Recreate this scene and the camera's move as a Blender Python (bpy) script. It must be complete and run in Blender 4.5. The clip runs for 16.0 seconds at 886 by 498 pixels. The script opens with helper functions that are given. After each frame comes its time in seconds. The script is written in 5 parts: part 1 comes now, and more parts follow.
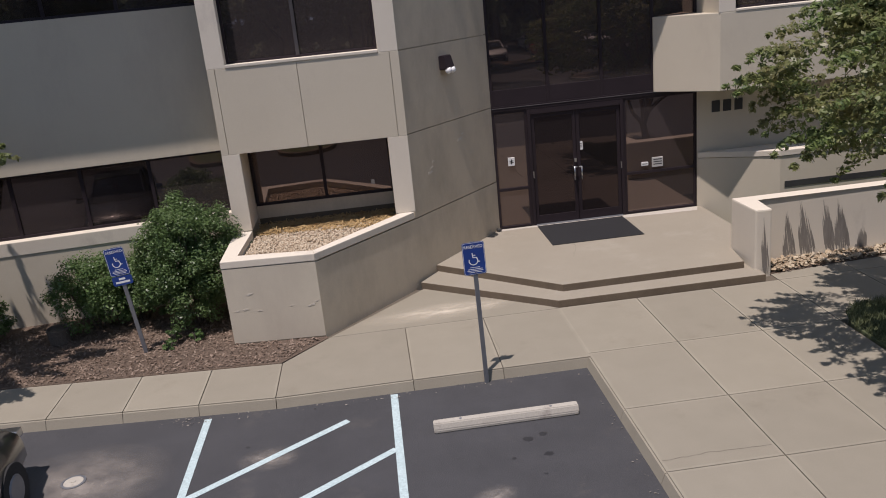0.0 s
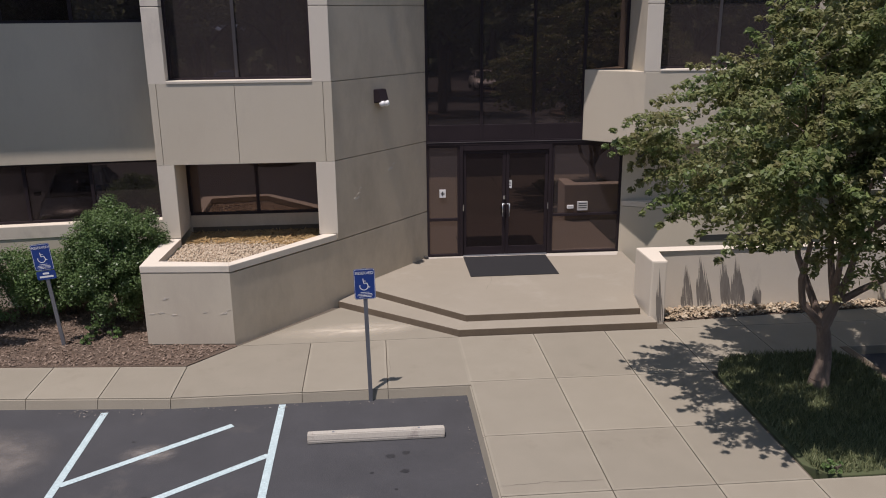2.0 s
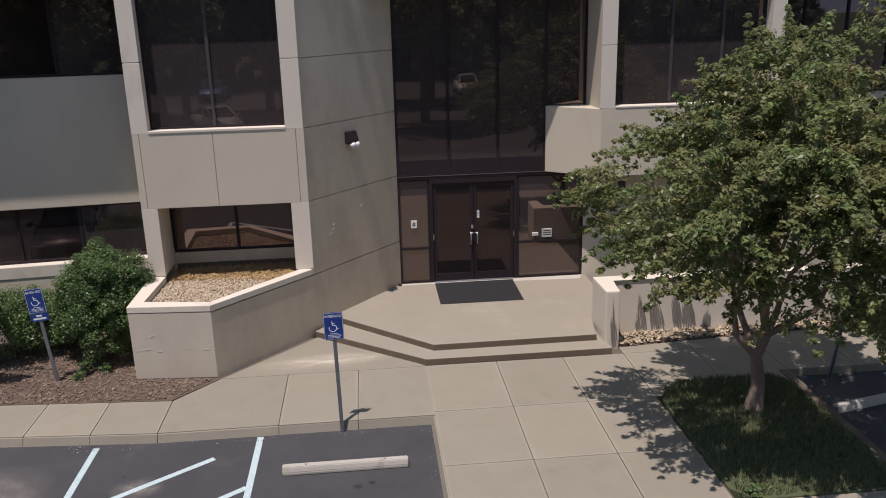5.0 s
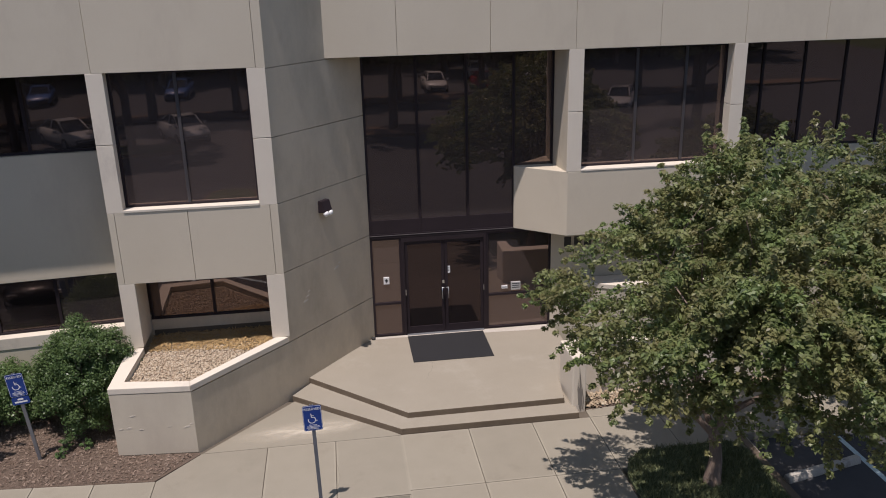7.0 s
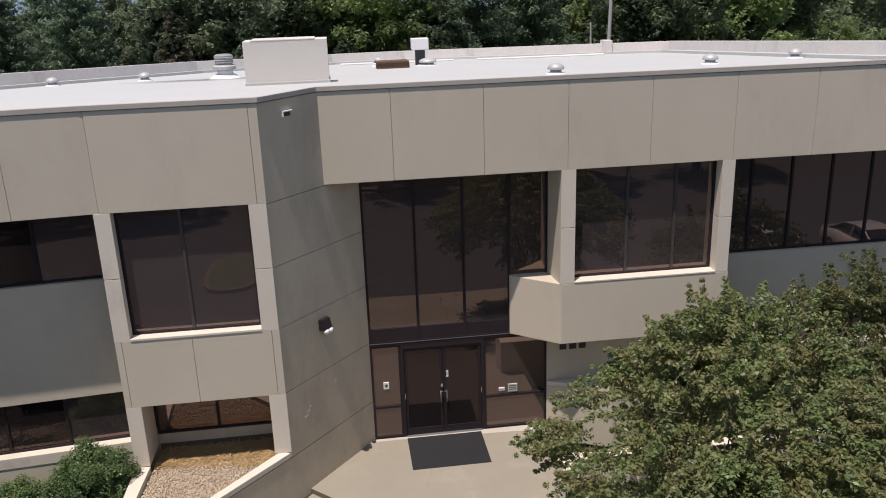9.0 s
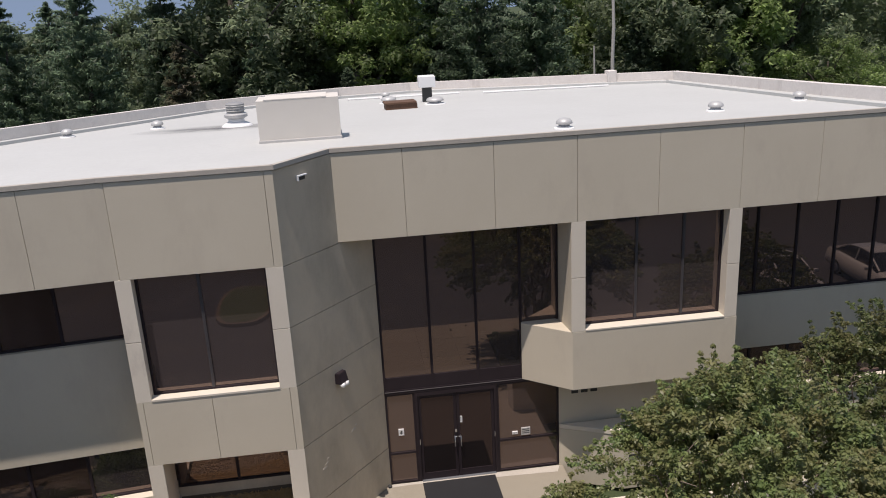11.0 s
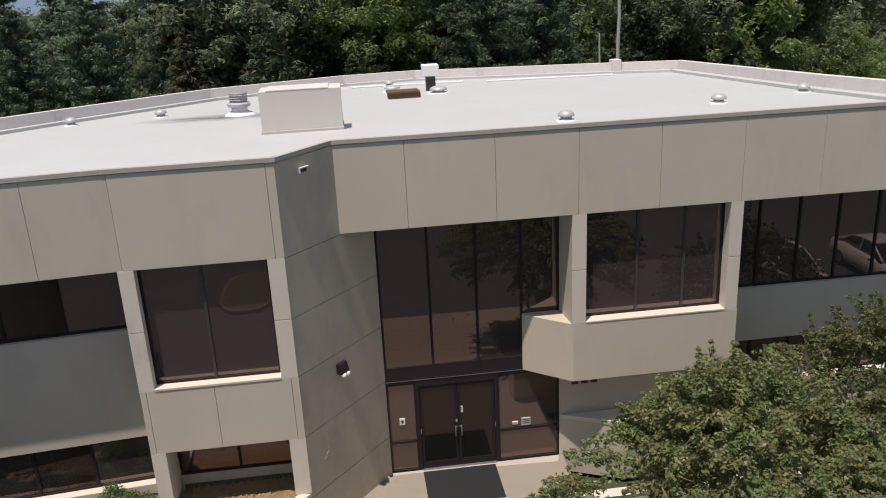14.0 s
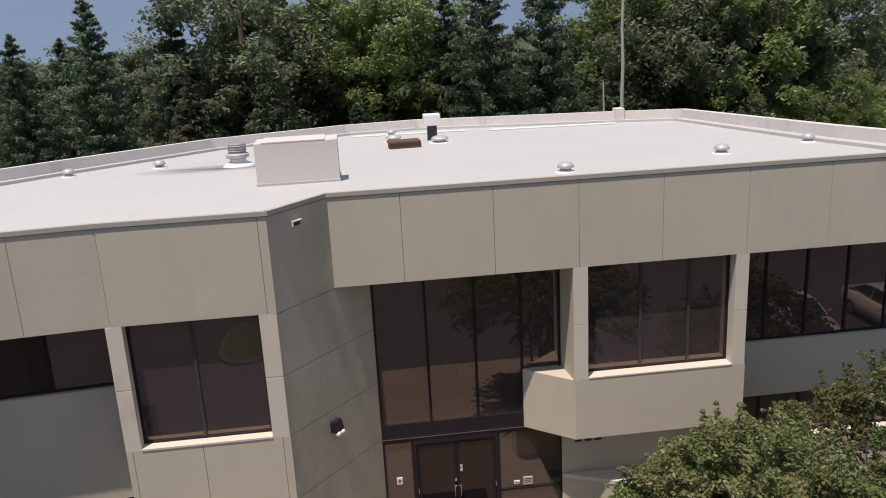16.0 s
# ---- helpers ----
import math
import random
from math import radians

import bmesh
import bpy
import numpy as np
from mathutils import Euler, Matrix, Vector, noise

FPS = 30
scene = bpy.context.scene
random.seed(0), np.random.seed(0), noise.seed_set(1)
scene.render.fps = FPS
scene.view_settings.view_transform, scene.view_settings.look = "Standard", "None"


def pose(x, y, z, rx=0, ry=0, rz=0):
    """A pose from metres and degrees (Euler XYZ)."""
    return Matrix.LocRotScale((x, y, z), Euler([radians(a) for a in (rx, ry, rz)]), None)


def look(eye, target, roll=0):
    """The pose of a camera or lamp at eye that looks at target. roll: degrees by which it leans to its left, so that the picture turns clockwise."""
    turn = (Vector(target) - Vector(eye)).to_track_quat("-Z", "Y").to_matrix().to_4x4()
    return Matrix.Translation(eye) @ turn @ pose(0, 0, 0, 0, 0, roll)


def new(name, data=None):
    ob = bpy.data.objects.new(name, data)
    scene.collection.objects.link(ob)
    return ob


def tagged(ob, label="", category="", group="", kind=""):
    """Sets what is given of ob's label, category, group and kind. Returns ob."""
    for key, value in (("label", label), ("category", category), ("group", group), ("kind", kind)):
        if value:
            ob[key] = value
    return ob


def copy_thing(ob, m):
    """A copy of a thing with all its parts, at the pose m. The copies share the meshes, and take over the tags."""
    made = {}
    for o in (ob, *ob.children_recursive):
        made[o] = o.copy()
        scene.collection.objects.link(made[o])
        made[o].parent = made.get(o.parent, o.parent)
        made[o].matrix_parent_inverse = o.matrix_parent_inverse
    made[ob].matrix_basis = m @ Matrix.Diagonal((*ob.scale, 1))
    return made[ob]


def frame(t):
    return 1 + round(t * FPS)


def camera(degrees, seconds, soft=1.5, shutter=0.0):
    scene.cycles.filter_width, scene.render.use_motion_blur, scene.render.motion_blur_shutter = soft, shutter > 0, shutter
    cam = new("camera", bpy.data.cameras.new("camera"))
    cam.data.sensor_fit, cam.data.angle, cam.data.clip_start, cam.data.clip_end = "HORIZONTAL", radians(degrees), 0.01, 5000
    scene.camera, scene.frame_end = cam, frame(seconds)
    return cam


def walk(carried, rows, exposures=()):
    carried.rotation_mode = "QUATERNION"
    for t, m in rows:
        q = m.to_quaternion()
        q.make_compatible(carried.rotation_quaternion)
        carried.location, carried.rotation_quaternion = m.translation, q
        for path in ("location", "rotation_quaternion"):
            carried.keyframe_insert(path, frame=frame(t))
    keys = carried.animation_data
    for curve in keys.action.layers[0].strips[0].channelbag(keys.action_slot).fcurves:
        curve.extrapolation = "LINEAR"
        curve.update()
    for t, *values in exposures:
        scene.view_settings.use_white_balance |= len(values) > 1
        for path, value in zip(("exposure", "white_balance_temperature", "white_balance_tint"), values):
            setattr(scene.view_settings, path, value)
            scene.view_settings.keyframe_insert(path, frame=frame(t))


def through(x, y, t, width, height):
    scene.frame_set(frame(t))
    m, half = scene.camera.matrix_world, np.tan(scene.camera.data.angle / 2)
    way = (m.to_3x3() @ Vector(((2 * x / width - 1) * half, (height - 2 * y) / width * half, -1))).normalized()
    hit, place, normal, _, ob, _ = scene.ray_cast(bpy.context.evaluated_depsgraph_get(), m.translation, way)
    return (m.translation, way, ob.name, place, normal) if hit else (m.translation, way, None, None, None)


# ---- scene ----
cam = camera(57.0, 16.0, soft=1.0)
PATH = [
    (0, (0.638, -1.156, 5.153), (0.7788, 0.7472, 4.5548), -5.65),
    (0.5, (1.148, -1.552, 5.232), (1.3015, 0.3599, 4.6660), -4.36),
    (1, (1.712, -1.938, 5.393), (1.8793, -0.0357, 4.7979), -1.23),
    (1.5, (1.961, -2.040, 5.428), (2.1268, -0.1452, 4.8103), 0.01),
    (2, (2.021, -2.017, 5.454), (2.1788, -0.1023, 4.8988), -0.50),
    (2.5, (2.067, -2.054, 5.448), (2.2212, -0.1214, 4.9584), -0.78),
    (3, (2.317, -2.228, 5.488), (2.4481, -0.2971, 4.9826), -1.68),
    (5.5, (2.546, -2.863, 7.011), (2.7280, -0.9698, 6.3938), -1.30),
    (6, (2.628, -2.832, 7.632), (2.8207, -0.9550, 6.9693), -1.20),
    (6.5, (2.589, -2.793, 8.138), (2.8051, -0.9193, 7.4736), -1.10),
    (7, (2.464, -2.695, 8.516), (2.7091, -0.8159, 7.8756), -1.41),
    (7.5, (2.576, -2.693, 9.114), (2.8210, -0.8066, 8.4948), -1.63),
    (8, (2.669, -2.557, 9.973), (2.9104, -0.6721, 9.3493), -1.44),
    (8.5, (2.766, -2.565, 10.515), (3.0000, -0.6779, 9.8963), -1.76),
    (9, (2.757, -2.521, 10.791), (2.9891, -0.6298, 10.1817), -1.97),
    (11.5, (2.570, -2.389, 12.124), (2.7915, -0.4950, 11.5203), -3.08),
    (12, (2.526, -2.323, 12.170), (2.7507, -0.4151, 11.6131), -3.05),
    (12.5, (2.605, -2.323, 12.270), (2.8284, -0.3958, 11.7830), -3.21),
    (13, (2.588, -2.398, 12.175), (2.8094, -0.4866, 11.6287), -2.87),
    (13.5, (2.642, -2.403, 12.136), (2.8552, -0.5112, 11.5236), -2.89),
    (14, (2.726, -2.464, 12.158), (2.9321, -0.5812, 11.5157), -2.82),
    (14.5, (2.803, -2.392, 12.195), (3.0043, -0.5099, 11.5509), -2.87),
    (15, (2.863, -2.314, 12.225), (3.0622, -0.4258, 11.5968), -2.86),
    (15.5, (2.885, -2.153, 12.196), (3.0853, -0.2519, 11.6087), -2.91),
    (16, (3.041, -2.052, 12.213), (3.2331, -0.1349, 11.6756), -3.03),
]
walk(cam, [(t, look(eye, target, roll)) for t, eye, target, roll in PATH], exposures=[(0.0, 0.06, 6450, 20), (6.5, 0.1, 6450, 20), (9.0, 0.18, 6650, 18), (11.5, 0.10, 6700, 17), (16.0, 0.09, 6850, 19)])

# ---- light ----
SUN_AZ, SUN_EL = 218.0, 72.5      # where the sun stands: degrees clockwise from +y, and its height
world = bpy.data.worlds.new("sky_world")
scene.world = world
world.use_nodes = True
wn, wl = world.node_tree.nodes, world.node_tree.links
sky = wn.new("ShaderNodeTexSky")
sky.sky_type = "NISHITA"
sky.sun_disc = False
sky.sun_elevation = radians(SUN_EL)
sky.sun_rotation = radians(SUN_AZ)
sky.air_density, sky.dust_density, sky.ozone_density = 1.0, 0.1, 2.0
sky.altitude = 2500
wn["Background"].inputs["Strength"].default_value = 0.16
pale = wn.new("ShaderNodeHueSaturation")      # a hazy summer sky
pale.inputs["Hue"].default_value, pale.inputs["Saturation"].default_value = 0.486, 0.72
wl.new(sky.outputs["Color"], pale.inputs["Color"])
where, lift = wn.new("ShaderNodeTexCoord"), wn.new("ShaderNodeVectorMath")     # little brightening towards the horizon
lift.operation = "ADD"
lift.inputs[1].default_value = (0, 0, 0.6)
wl.new(where.outputs["Generated"], lift.inputs[0])
wl.new(lift.outputs[0], sky.inputs["Vector"])
puffs, thin, veil = wn.new("ShaderNodeTexNoise"), wn.new("ShaderNodeMapRange"), wn.new("ShaderNodeMix")
puffs.inputs["Scale"].default_value, puffs.inputs["Detail"].default_value = 5.0, 6.0
thin.inputs[1].default_value, thin.inputs[2].default_value, thin.inputs[4].default_value = 0.58, 0.78, 0.6
veil.data_type = "RGBA"
veil.inputs[7].default_value = (5.5, 5.6, 5.8, 1)
wl.new(where.outputs["Generated"], puffs.inputs["Vector"])
wl.new(puffs.outputs["Fac"], thin.inputs["Value"])
wl.new(thin.outputs["Result"], veil.inputs[0])
wl.new(pale.outputs["Color"], veil.inputs[6])
wl.new(veil.outputs[2], wn["Background"].inputs["Color"])

sun_data = bpy.data.lights.new("sun", "SUN")
sun_data.energy, sun_data.angle, sun_data.color = 4.2, radians(0.6), (1.0, 0.94, 0.86)
sun = new("sun", sun_data)
sx, sy = math.sin(radians(SUN_AZ)) * math.cos(radians(SUN_EL)), math.cos(radians(SUN_AZ)) * math.cos(radians(SUN_EL))
sun.matrix_world = look((sx * 60, sy * 60, math.sin(radians(SUN_EL)) * 60), (0, 0, 0))

# ---- small builders ----
def part(name, bm, material, parent=None, label="", smooth=False):
    """One bmesh as one mesh object, under a thing or a part."""
    me = bpy.data.meshes.new(name)
    bmesh.ops.recalc_face_normals(bm, faces=bm.faces[:])
    bm.to_mesh(me)
    bm.free()
    for m in (material if isinstance(material, (list, tuple)) else (material,)):
        me.materials.append(m)
    if smooth:
        me.shade_smooth()
    ob = new(name, me)
    if parent:
        ob.parent = parent
    if label:
        ob["label"] = label
    return ob


def shared(name, me, parent, m):
    """One more piece on a mesh that others use too."""
    ob = new(name, me)
    ob.parent = parent
    ob.matrix_basis = m
    return ob


def thing(name, label, category, group="", kind="", at=None):
    ob = new(name)
    if at is not None:
        ob.matrix_basis = at
    return tagged(ob, label, category, group, kind)


def box(x0, x1, y0, y1, z0, z1, bevel=0.0, bm=None):
    bm = bm or bmesh.new()
    m = Matrix.LocRotScale(((x0 + x1) / 2, (y0 + y1) / 2, (z0 + z1) / 2), None, (x1 - x0, y1 - y0, z1 - z0))
    got = bmesh.ops.create_cube(bm, size=1, matrix=m)
    if bevel:
        edges = list({e for v in got["verts"] for e in v.link_edges})
        bmesh.ops.bevel(bm, geom=edges, offset=bevel, segments=2, affect="EDGES", profile=0.6)
    return bm


def prism(points, z0, z1, bevel=0.0, bm=None):
    """A plan outline raised from z0 to z1."""
    bm = bm or bmesh.new()
    low = [bm.verts.new((x, y, z0)) for x, y in points]
    high = [bm.verts.new((x, y, z1)) for x, y in points]
    n = len(points)
    faces = [bm.faces.new(low[::-1]), bm.faces.new(high)]
    for i in range(n):
        faces.append(bm.faces.new((low[i], low[(i + 1) % n], high[(i + 1) % n], high[i])))
    if bevel:
        edges = list({e for f in faces for e in f.edges})
        bmesh.ops.bevel(bm, geom=edges, offset=bevel, segments=2, affect="EDGES", profile=0.6)
    return bm


def tube(p, q, r0, r1, n=10, bm=None, caps=True):
    """A tapered round bar from p to q."""
    bm = bm or bmesh.new()
    p, q = Vector(p), Vector(q)
    m = Matrix.Translation((p + q) / 2) @ (q - p).to_track_quat("Z", "Y").to_matrix().to_4x4()
    bmesh.ops.create_cone(bm, cap_ends=caps, segments=n, radius1=r0, radius2=r1, depth=(q - p).length, matrix=m)
    return bm


def lathe(profile, n=20, centre=(0, 0, 0), bm=None):
    """A turned shape from (radius, height) pairs."""
    bm = bm or bmesh.new()
    rings = []
    for r, z in profile:
        rings.append([bm.verts.new((centre[0] + r * math.cos(2 * math.pi * i / n), centre[1] + r * math.sin(2 * math.pi * i / n), centre[2] + z)) for i in range(n)])
    for a, b in zip(rings, rings[1:]):
        for i in range(n):
            bm.faces.new((a[i], a[(i + 1) % n], b[(i + 1) % n], b[i]))
    bm.faces.new(rings[0][::-1])
    bm.faces.new(rings[-1])
    return bm


# ---- materials ----
def material(name):
    m = bpy.data.materials.new(name)
    m.use_nodes = True
    return m, m.node_tree.nodes, m.node_tree.links, m.node_tree.nodes["Principled BSDF"]


def mixed(n, l, fac, a, b):
    mix = n.new("ShaderNodeMix")
    mix.data_type = "RGBA"
    for value, k in ((fac, 0), (a, 6), (b, 7)):
        if hasattr(value, "is_output"):
            l.new(value, mix.inputs[k])
        else:
            mix.inputs[k].default_value = value if k == 0 else (*value, 1)
    return mix.outputs[2]


def noisy(n, l, scale, detail=5.0, rough=0.6, low=0.35, high=0.65, stretch=(1, 1, 1), coords="Object"):
    co = n.new("ShaderNodeTexCoord")
    mp = n.new("ShaderNodeMapping")
    mp.inputs["Scale"].default_value = stretch
    tex = n.new("ShaderNodeTexNoise")
    tex.inputs["Scale"].default_value, tex.inputs["Detail"].default_value, tex.inputs["Roughness"].default_value = scale, detail, rough
    ramp = n.new("ShaderNodeMapRange")
    ramp.inputs[1].default_value, ramp.inputs[2].default_value = low, high
    l.new(co.outputs[coords], mp.inputs["Vector"])
    l.new(mp.outputs["Vector"], tex.inputs["Vector"])
    l.new(tex.outputs["Fac"], ramp.inputs["Value"])
    return ramp.outputs["Result"]


def bumped(n, l, bsdf, height, strength, distance):
    b = n.new("ShaderNodeBump")
    b.inputs["Strength"].default_value, b.inputs["Distance"].default_value = strength, distance
    l.new(height, b.inputs["Height"])
    l.new(b.outputs["Normal"], bsdf.inputs["Normal"])


def surface(name, a, b, c=None, grain=40.0, blotch=1.2, rough=0.85, bump=0.3, depth=0.004, metal=0.0, stretch=(1, 1, 1), vary=0.0, stain=None, coords="Object"):
    """Colour a to b by broad blotches, c by fine grain, with relief; vary: change from piece to piece."""
    m, n, l, bsdf = material(name)
    broad = noisy(n, l, blotch, 6, 0.65, 0.3, 0.7, stretch, coords)
    col = mixed(n, l, broad, a, b)
    fine = noisy(n, l, grain, 4, 0.7, 0.3, 0.72, stretch, coords)
    if c:
        half = n.new("ShaderNodeMath")
        half.operation = "MULTIPLY"
        half.inputs[1].default_value = 0.55
        l.new(fine, half.inputs[0])
        col = mixed(n, l, half.outputs[0], col, c)
    if stain:
        colour, scale, low, high, reach = stain
        col = mixed(n, l, noisy(n, l, scale, 8, 0.7, low, high, reach, coords), col, colour)
    if vary:
        info, bright = n.new("ShaderNodeObjectInfo"), n.new("ShaderNodeMapRange")
        bright.inputs[3].default_value, bright.inputs[4].default_value = 1 - vary, 1 + vary
        l.new(info.outputs["Random"], bright.inputs["Value"])
        hsv = n.new("ShaderNodeHueSaturation")
        l.new(bright.outputs["Result"], hsv.inputs["Value"])
        l.new(col, hsv.inputs["Color"])
        col = hsv.outputs["Color"]
    l.new(col, bsdf.inputs["Base Color"])
    bsdf.inputs["Roughness"].default_value, bsdf.inputs["Metallic"].default_value = rough, metal
    bumped(n, l, bsdf, fine, bump, depth)
    return m


def foliage(name, dark, light, tip, through=0.25, gloss=0.45, passed=1.0, patch=0.9, share=0.6):
    """Leaves that differ from clump to clump and let some light through."""
    m, n, l, bsdf = material(name)
    geo = n.new("ShaderNodeNewGeometry")
    broad = noisy(n, l, patch, 3, 0.6, 0.38, 0.62)
    col = mixed(n, l, geo.outputs["Random Per Island"], dark, light)
    half = n.new("ShaderNodeMath")
    half.operation = "MULTIPLY"
    half.inputs[1].default_value = share
    l.new(broad, half.inputs[0])
    col = mixed(n, l, half.outputs[0], col, tip)
    info, hsv, bright = n.new("ShaderNodeObjectInfo"), n.new("ShaderNodeHueSaturation"), n.new("ShaderNodeMapRange")
    bright.inputs[3].default_value, bright.inputs[4].default_value = 0.75, 1.2
    l.new(info.outputs["Random"], bright.inputs["Value"])
    l.new(bright.outputs["Result"], hsv.inputs["Value"])
    l.new(col, hsv.inputs["Color"])
    l.new(hsv.outputs["Color"], bsdf.inputs["Base Color"])
    bsdf.inputs["Roughness"].default_value = gloss
    bsdf.inputs["Specular IOR Level"].default_value = 0.35
    leaf, mix = n.new("ShaderNodeBsdfTranslucent"), n.new("ShaderNodeMixShader")
    gain = n.new("ShaderNodeHueSaturation")
    gain.inputs["Value"].default_value = passed
    l.new(hsv.outputs["Color"], gain.inputs["Color"])
    l.new(gain.outputs["Color"], leaf.inputs["Color"])
    mix.inputs[0].default_value = through
    l.new(bsdf.outputs[0], mix.inputs[1])
    l.new(leaf.outputs[0], mix.inputs[2])
    l.new(mix.outputs[0], n["Material Output"].inputs["Surface"])
    return m


def tinted_glass(name, seen, shine, low=0.12, haze=0.02):
    """Bronze solar glass: a dim view through, and a tinted reflection that grows at a slant."""
    m, n, l, bsdf = material(name)
    clear, gloss, mix = n.new("ShaderNodeBsdfTransparent"), n.new("ShaderNodeBsdfGlossy"), n.new("ShaderNodeMixShader")
    clear.inputs["Color"].default_value = (*seen, 1)
    gloss.inputs["Color"].default_value = (*shine, 1)
    gloss.inputs["Roughness"].default_value = 0.015
    fres, add = n.new("ShaderNodeFresnel"), n.new("ShaderNodeMath")
    fres.inputs["IOR"].default_value = 1.5
    add.operation, add.use_clamp = "ADD", True
    add.inputs[1].default_value = low
    l.new(fres.outputs[0], add.inputs[0])
    wave = noisy(n, l, 0.7, 2, 0.5, 0.2, 0.8)
    b = n.new("ShaderNodeBump")
    b.inputs["Strength"].default_value, b.inputs["Distance"].default_value = 0.04, 0.02
    l.new(wave, b.inputs["Height"])
    l.new(b.outputs["Normal"], gloss.inputs["Normal"])
    l.new(add.outputs[0], mix.inputs[0])
    l.new(clear.outputs[0], mix.inputs[1])
    l.new(gloss.outputs[0], mix.inputs[2])
    # pale diffuse film lifts the glass's dark tones, a painted veil of haze
    dust, film = n.new("ShaderNodeBsdfDiffuse"), n.new("ShaderNodeMixShader")
    dust.inputs["Color"].default_value = (0.44, 0.37, 0.37, 1)
    film.inputs[0].default_value = haze
    l.new(mix.outputs[0], film.inputs[1])
    l.new(dust.outputs[0], film.inputs[2])
    l.new(film.outputs[0], n["Material Output"].inputs["Surface"])
    n.remove(bsdf)
    return m


STUCCO = surface("tan_stucco", (0.54, 0.483, 0.382), (0.58, 0.523, 0.417), (0.47, 0.422, 0.333), grain=90, blotch=0.6, rough=0.9, bump=0.25, depth=0.003, stain=((0.44, 0.385, 0.31), 0.6, 0.52, 0.82, (1, 1, 0.4)))
STUCCO_PALE = surface("pale_stucco", (0.63, 0.57, 0.475), (0.68, 0.62, 0.52), (0.56, 0.505, 0.42), grain=90, blotch=0.8, rough=0.9, bump=0.25, depth=0.003, stain=((0.47, 0.42, 0.36), 0.9, 0.6, 0.8, (1, 1, 0.5)))
# real mottled stains, plus a warmth that stands for light bounced off the walk
STUCCO_WORN_BOUNCE = surface("weathered_bounce_warmed_stucco", (0.55, 0.47, 0.355), (0.61, 0.525, 0.40), (0.465, 0.395, 0.295), grain=70, blotch=0.9, rough=0.92, bump=0.4, depth=0.004, stain=((0.37, 0.315, 0.24), 0.8, 0.46, 0.80, (1, 1, 0.5)))
CONCRETE = surface("sidewalk_concrete", (0.252, 0.228, 0.177), (0.282, 0.255, 0.20), (0.194, 0.173, 0.134), grain=75, blotch=1.6, rough=0.92, bump=0.4, depth=0.003, vary=0.06, stain=((0.197, 0.172, 0.13), 1.3, 0.58, 0.84, (1, 1, 1)))
TOOLED = surface("tooled_slab_edge", (0.262, 0.237, 0.184), (0.315, 0.287, 0.227), (0.207, 0.185, 0.14), grain=60, blotch=1.6, rough=0.9, bump=0.25, depth=0.002, vary=0.07)
# a darker brown concrete for step sides and kerb stones
RISER = surface("dark_concrete_edge", (0.125, 0.095, 0.066), (0.18, 0.14, 0.098), (0.085, 0.065, 0.045), grain=60, blotch=2.0, rough=0.92, bump=0.4, depth=0.004)
PALE_CONCRETE = surface("worn_landing_concrete", (0.283, 0.252, 0.198), (0.315, 0.282, 0.224), (0.222, 0.196, 0.153), grain=75, blotch=1.1, rough=0.92, bump=0.4, depth=0.003, stain=((0.34, 0.31, 0.255), 0.8, 0.55, 0.8, (1, 1, 1)))
JOINT = surface("joint_filler", (0.085, 0.07, 0.052), (0.13, 0.108, 0.08), rough=0.95)
ASPHALT = surface("asphalt", (0.028, 0.029, 0.033), (0.045, 0.046, 0.051), (0.088, 0.086, 0.087), grain=75, blotch=1.3, rough=0.88, bump=0.6, depth=0.006, stain=((0.107, 0.098, 0.088), 0.55, 0.56, 0.78, (1, 1, 1)))
PAINT = surface("worn_road_paint", (0.47, 0.60, 0.61), (0.57, 0.69, 0.70), (0.17, 0.21, 0.22), grain=28, blotch=5, rough=0.7, bump=0.2)
ROOF = surface("white_roof_membrane", (0.485, 0.492, 0.475), (0.525, 0.532, 0.515), (0.435, 0.441, 0.425), grain=8, blotch=0.5, rough=0.6, bump=0.15, depth=0.01, stain=((0.43, 0.43, 0.425), 0.7, 0.6, 0.85, (1, 1, 1)))
COPING = surface("coping_metal", (0.42, 0.385, 0.335), (0.47, 0.43, 0.375), (0.36, 0.33, 0.285), rough=0.6, grain=20, blotch=2.0)
PARAPET = surface("weathered_parapet", (0.66, 0.62, 0.58), (0.74, 0.70, 0.66), (0.54, 0.50, 0.47), grain=12, blotch=1.5, rough=0.85, stain=((0.46, 0.42, 0.39), 1.3, 0.56, 0.78, (1, 1, 0.3)))
BRONZE = surface("dark_bronze_frame", (0.022, 0.016, 0.019), (0.030, 0.022, 0.026), rough=0.55, grain=30, bump=0.05)
BRONZE.node_tree.nodes["Principled BSDF"].inputs["Specular IOR Level"].default_value = 0.2
# greyer than the frames; for the mullions of windows 1 and 4
GREY_BRONZE = surface("grey_bronze_mullion", (0.045, 0.040, 0.042), (0.06, 0.054, 0.056), rough=0.6, grain=30, bump=0.05)
GLASS = tinted_glass("bronze_glass", (0.12, 0.10, 0.09), (0.63, 0.48, 0.425), 0.18, 0.085)
DOOR_GLASS = tinted_glass("door_glass", (0.11, 0.075, 0.075), (0.55, 0.405, 0.40), 0.045, 0.03)
# indoor gloom put into the base colour
DARK_ROOM = surface("darkened_interior", (0.10, 0.085, 0.07), (0.14, 0.12, 0.10), rough=0.9)
GRASSLAND = surface("rough_grass", (0.035, 0.05, 0.02), (0.055, 0.075, 0.028), grain=3, blotch=0.05, rough=1.0)
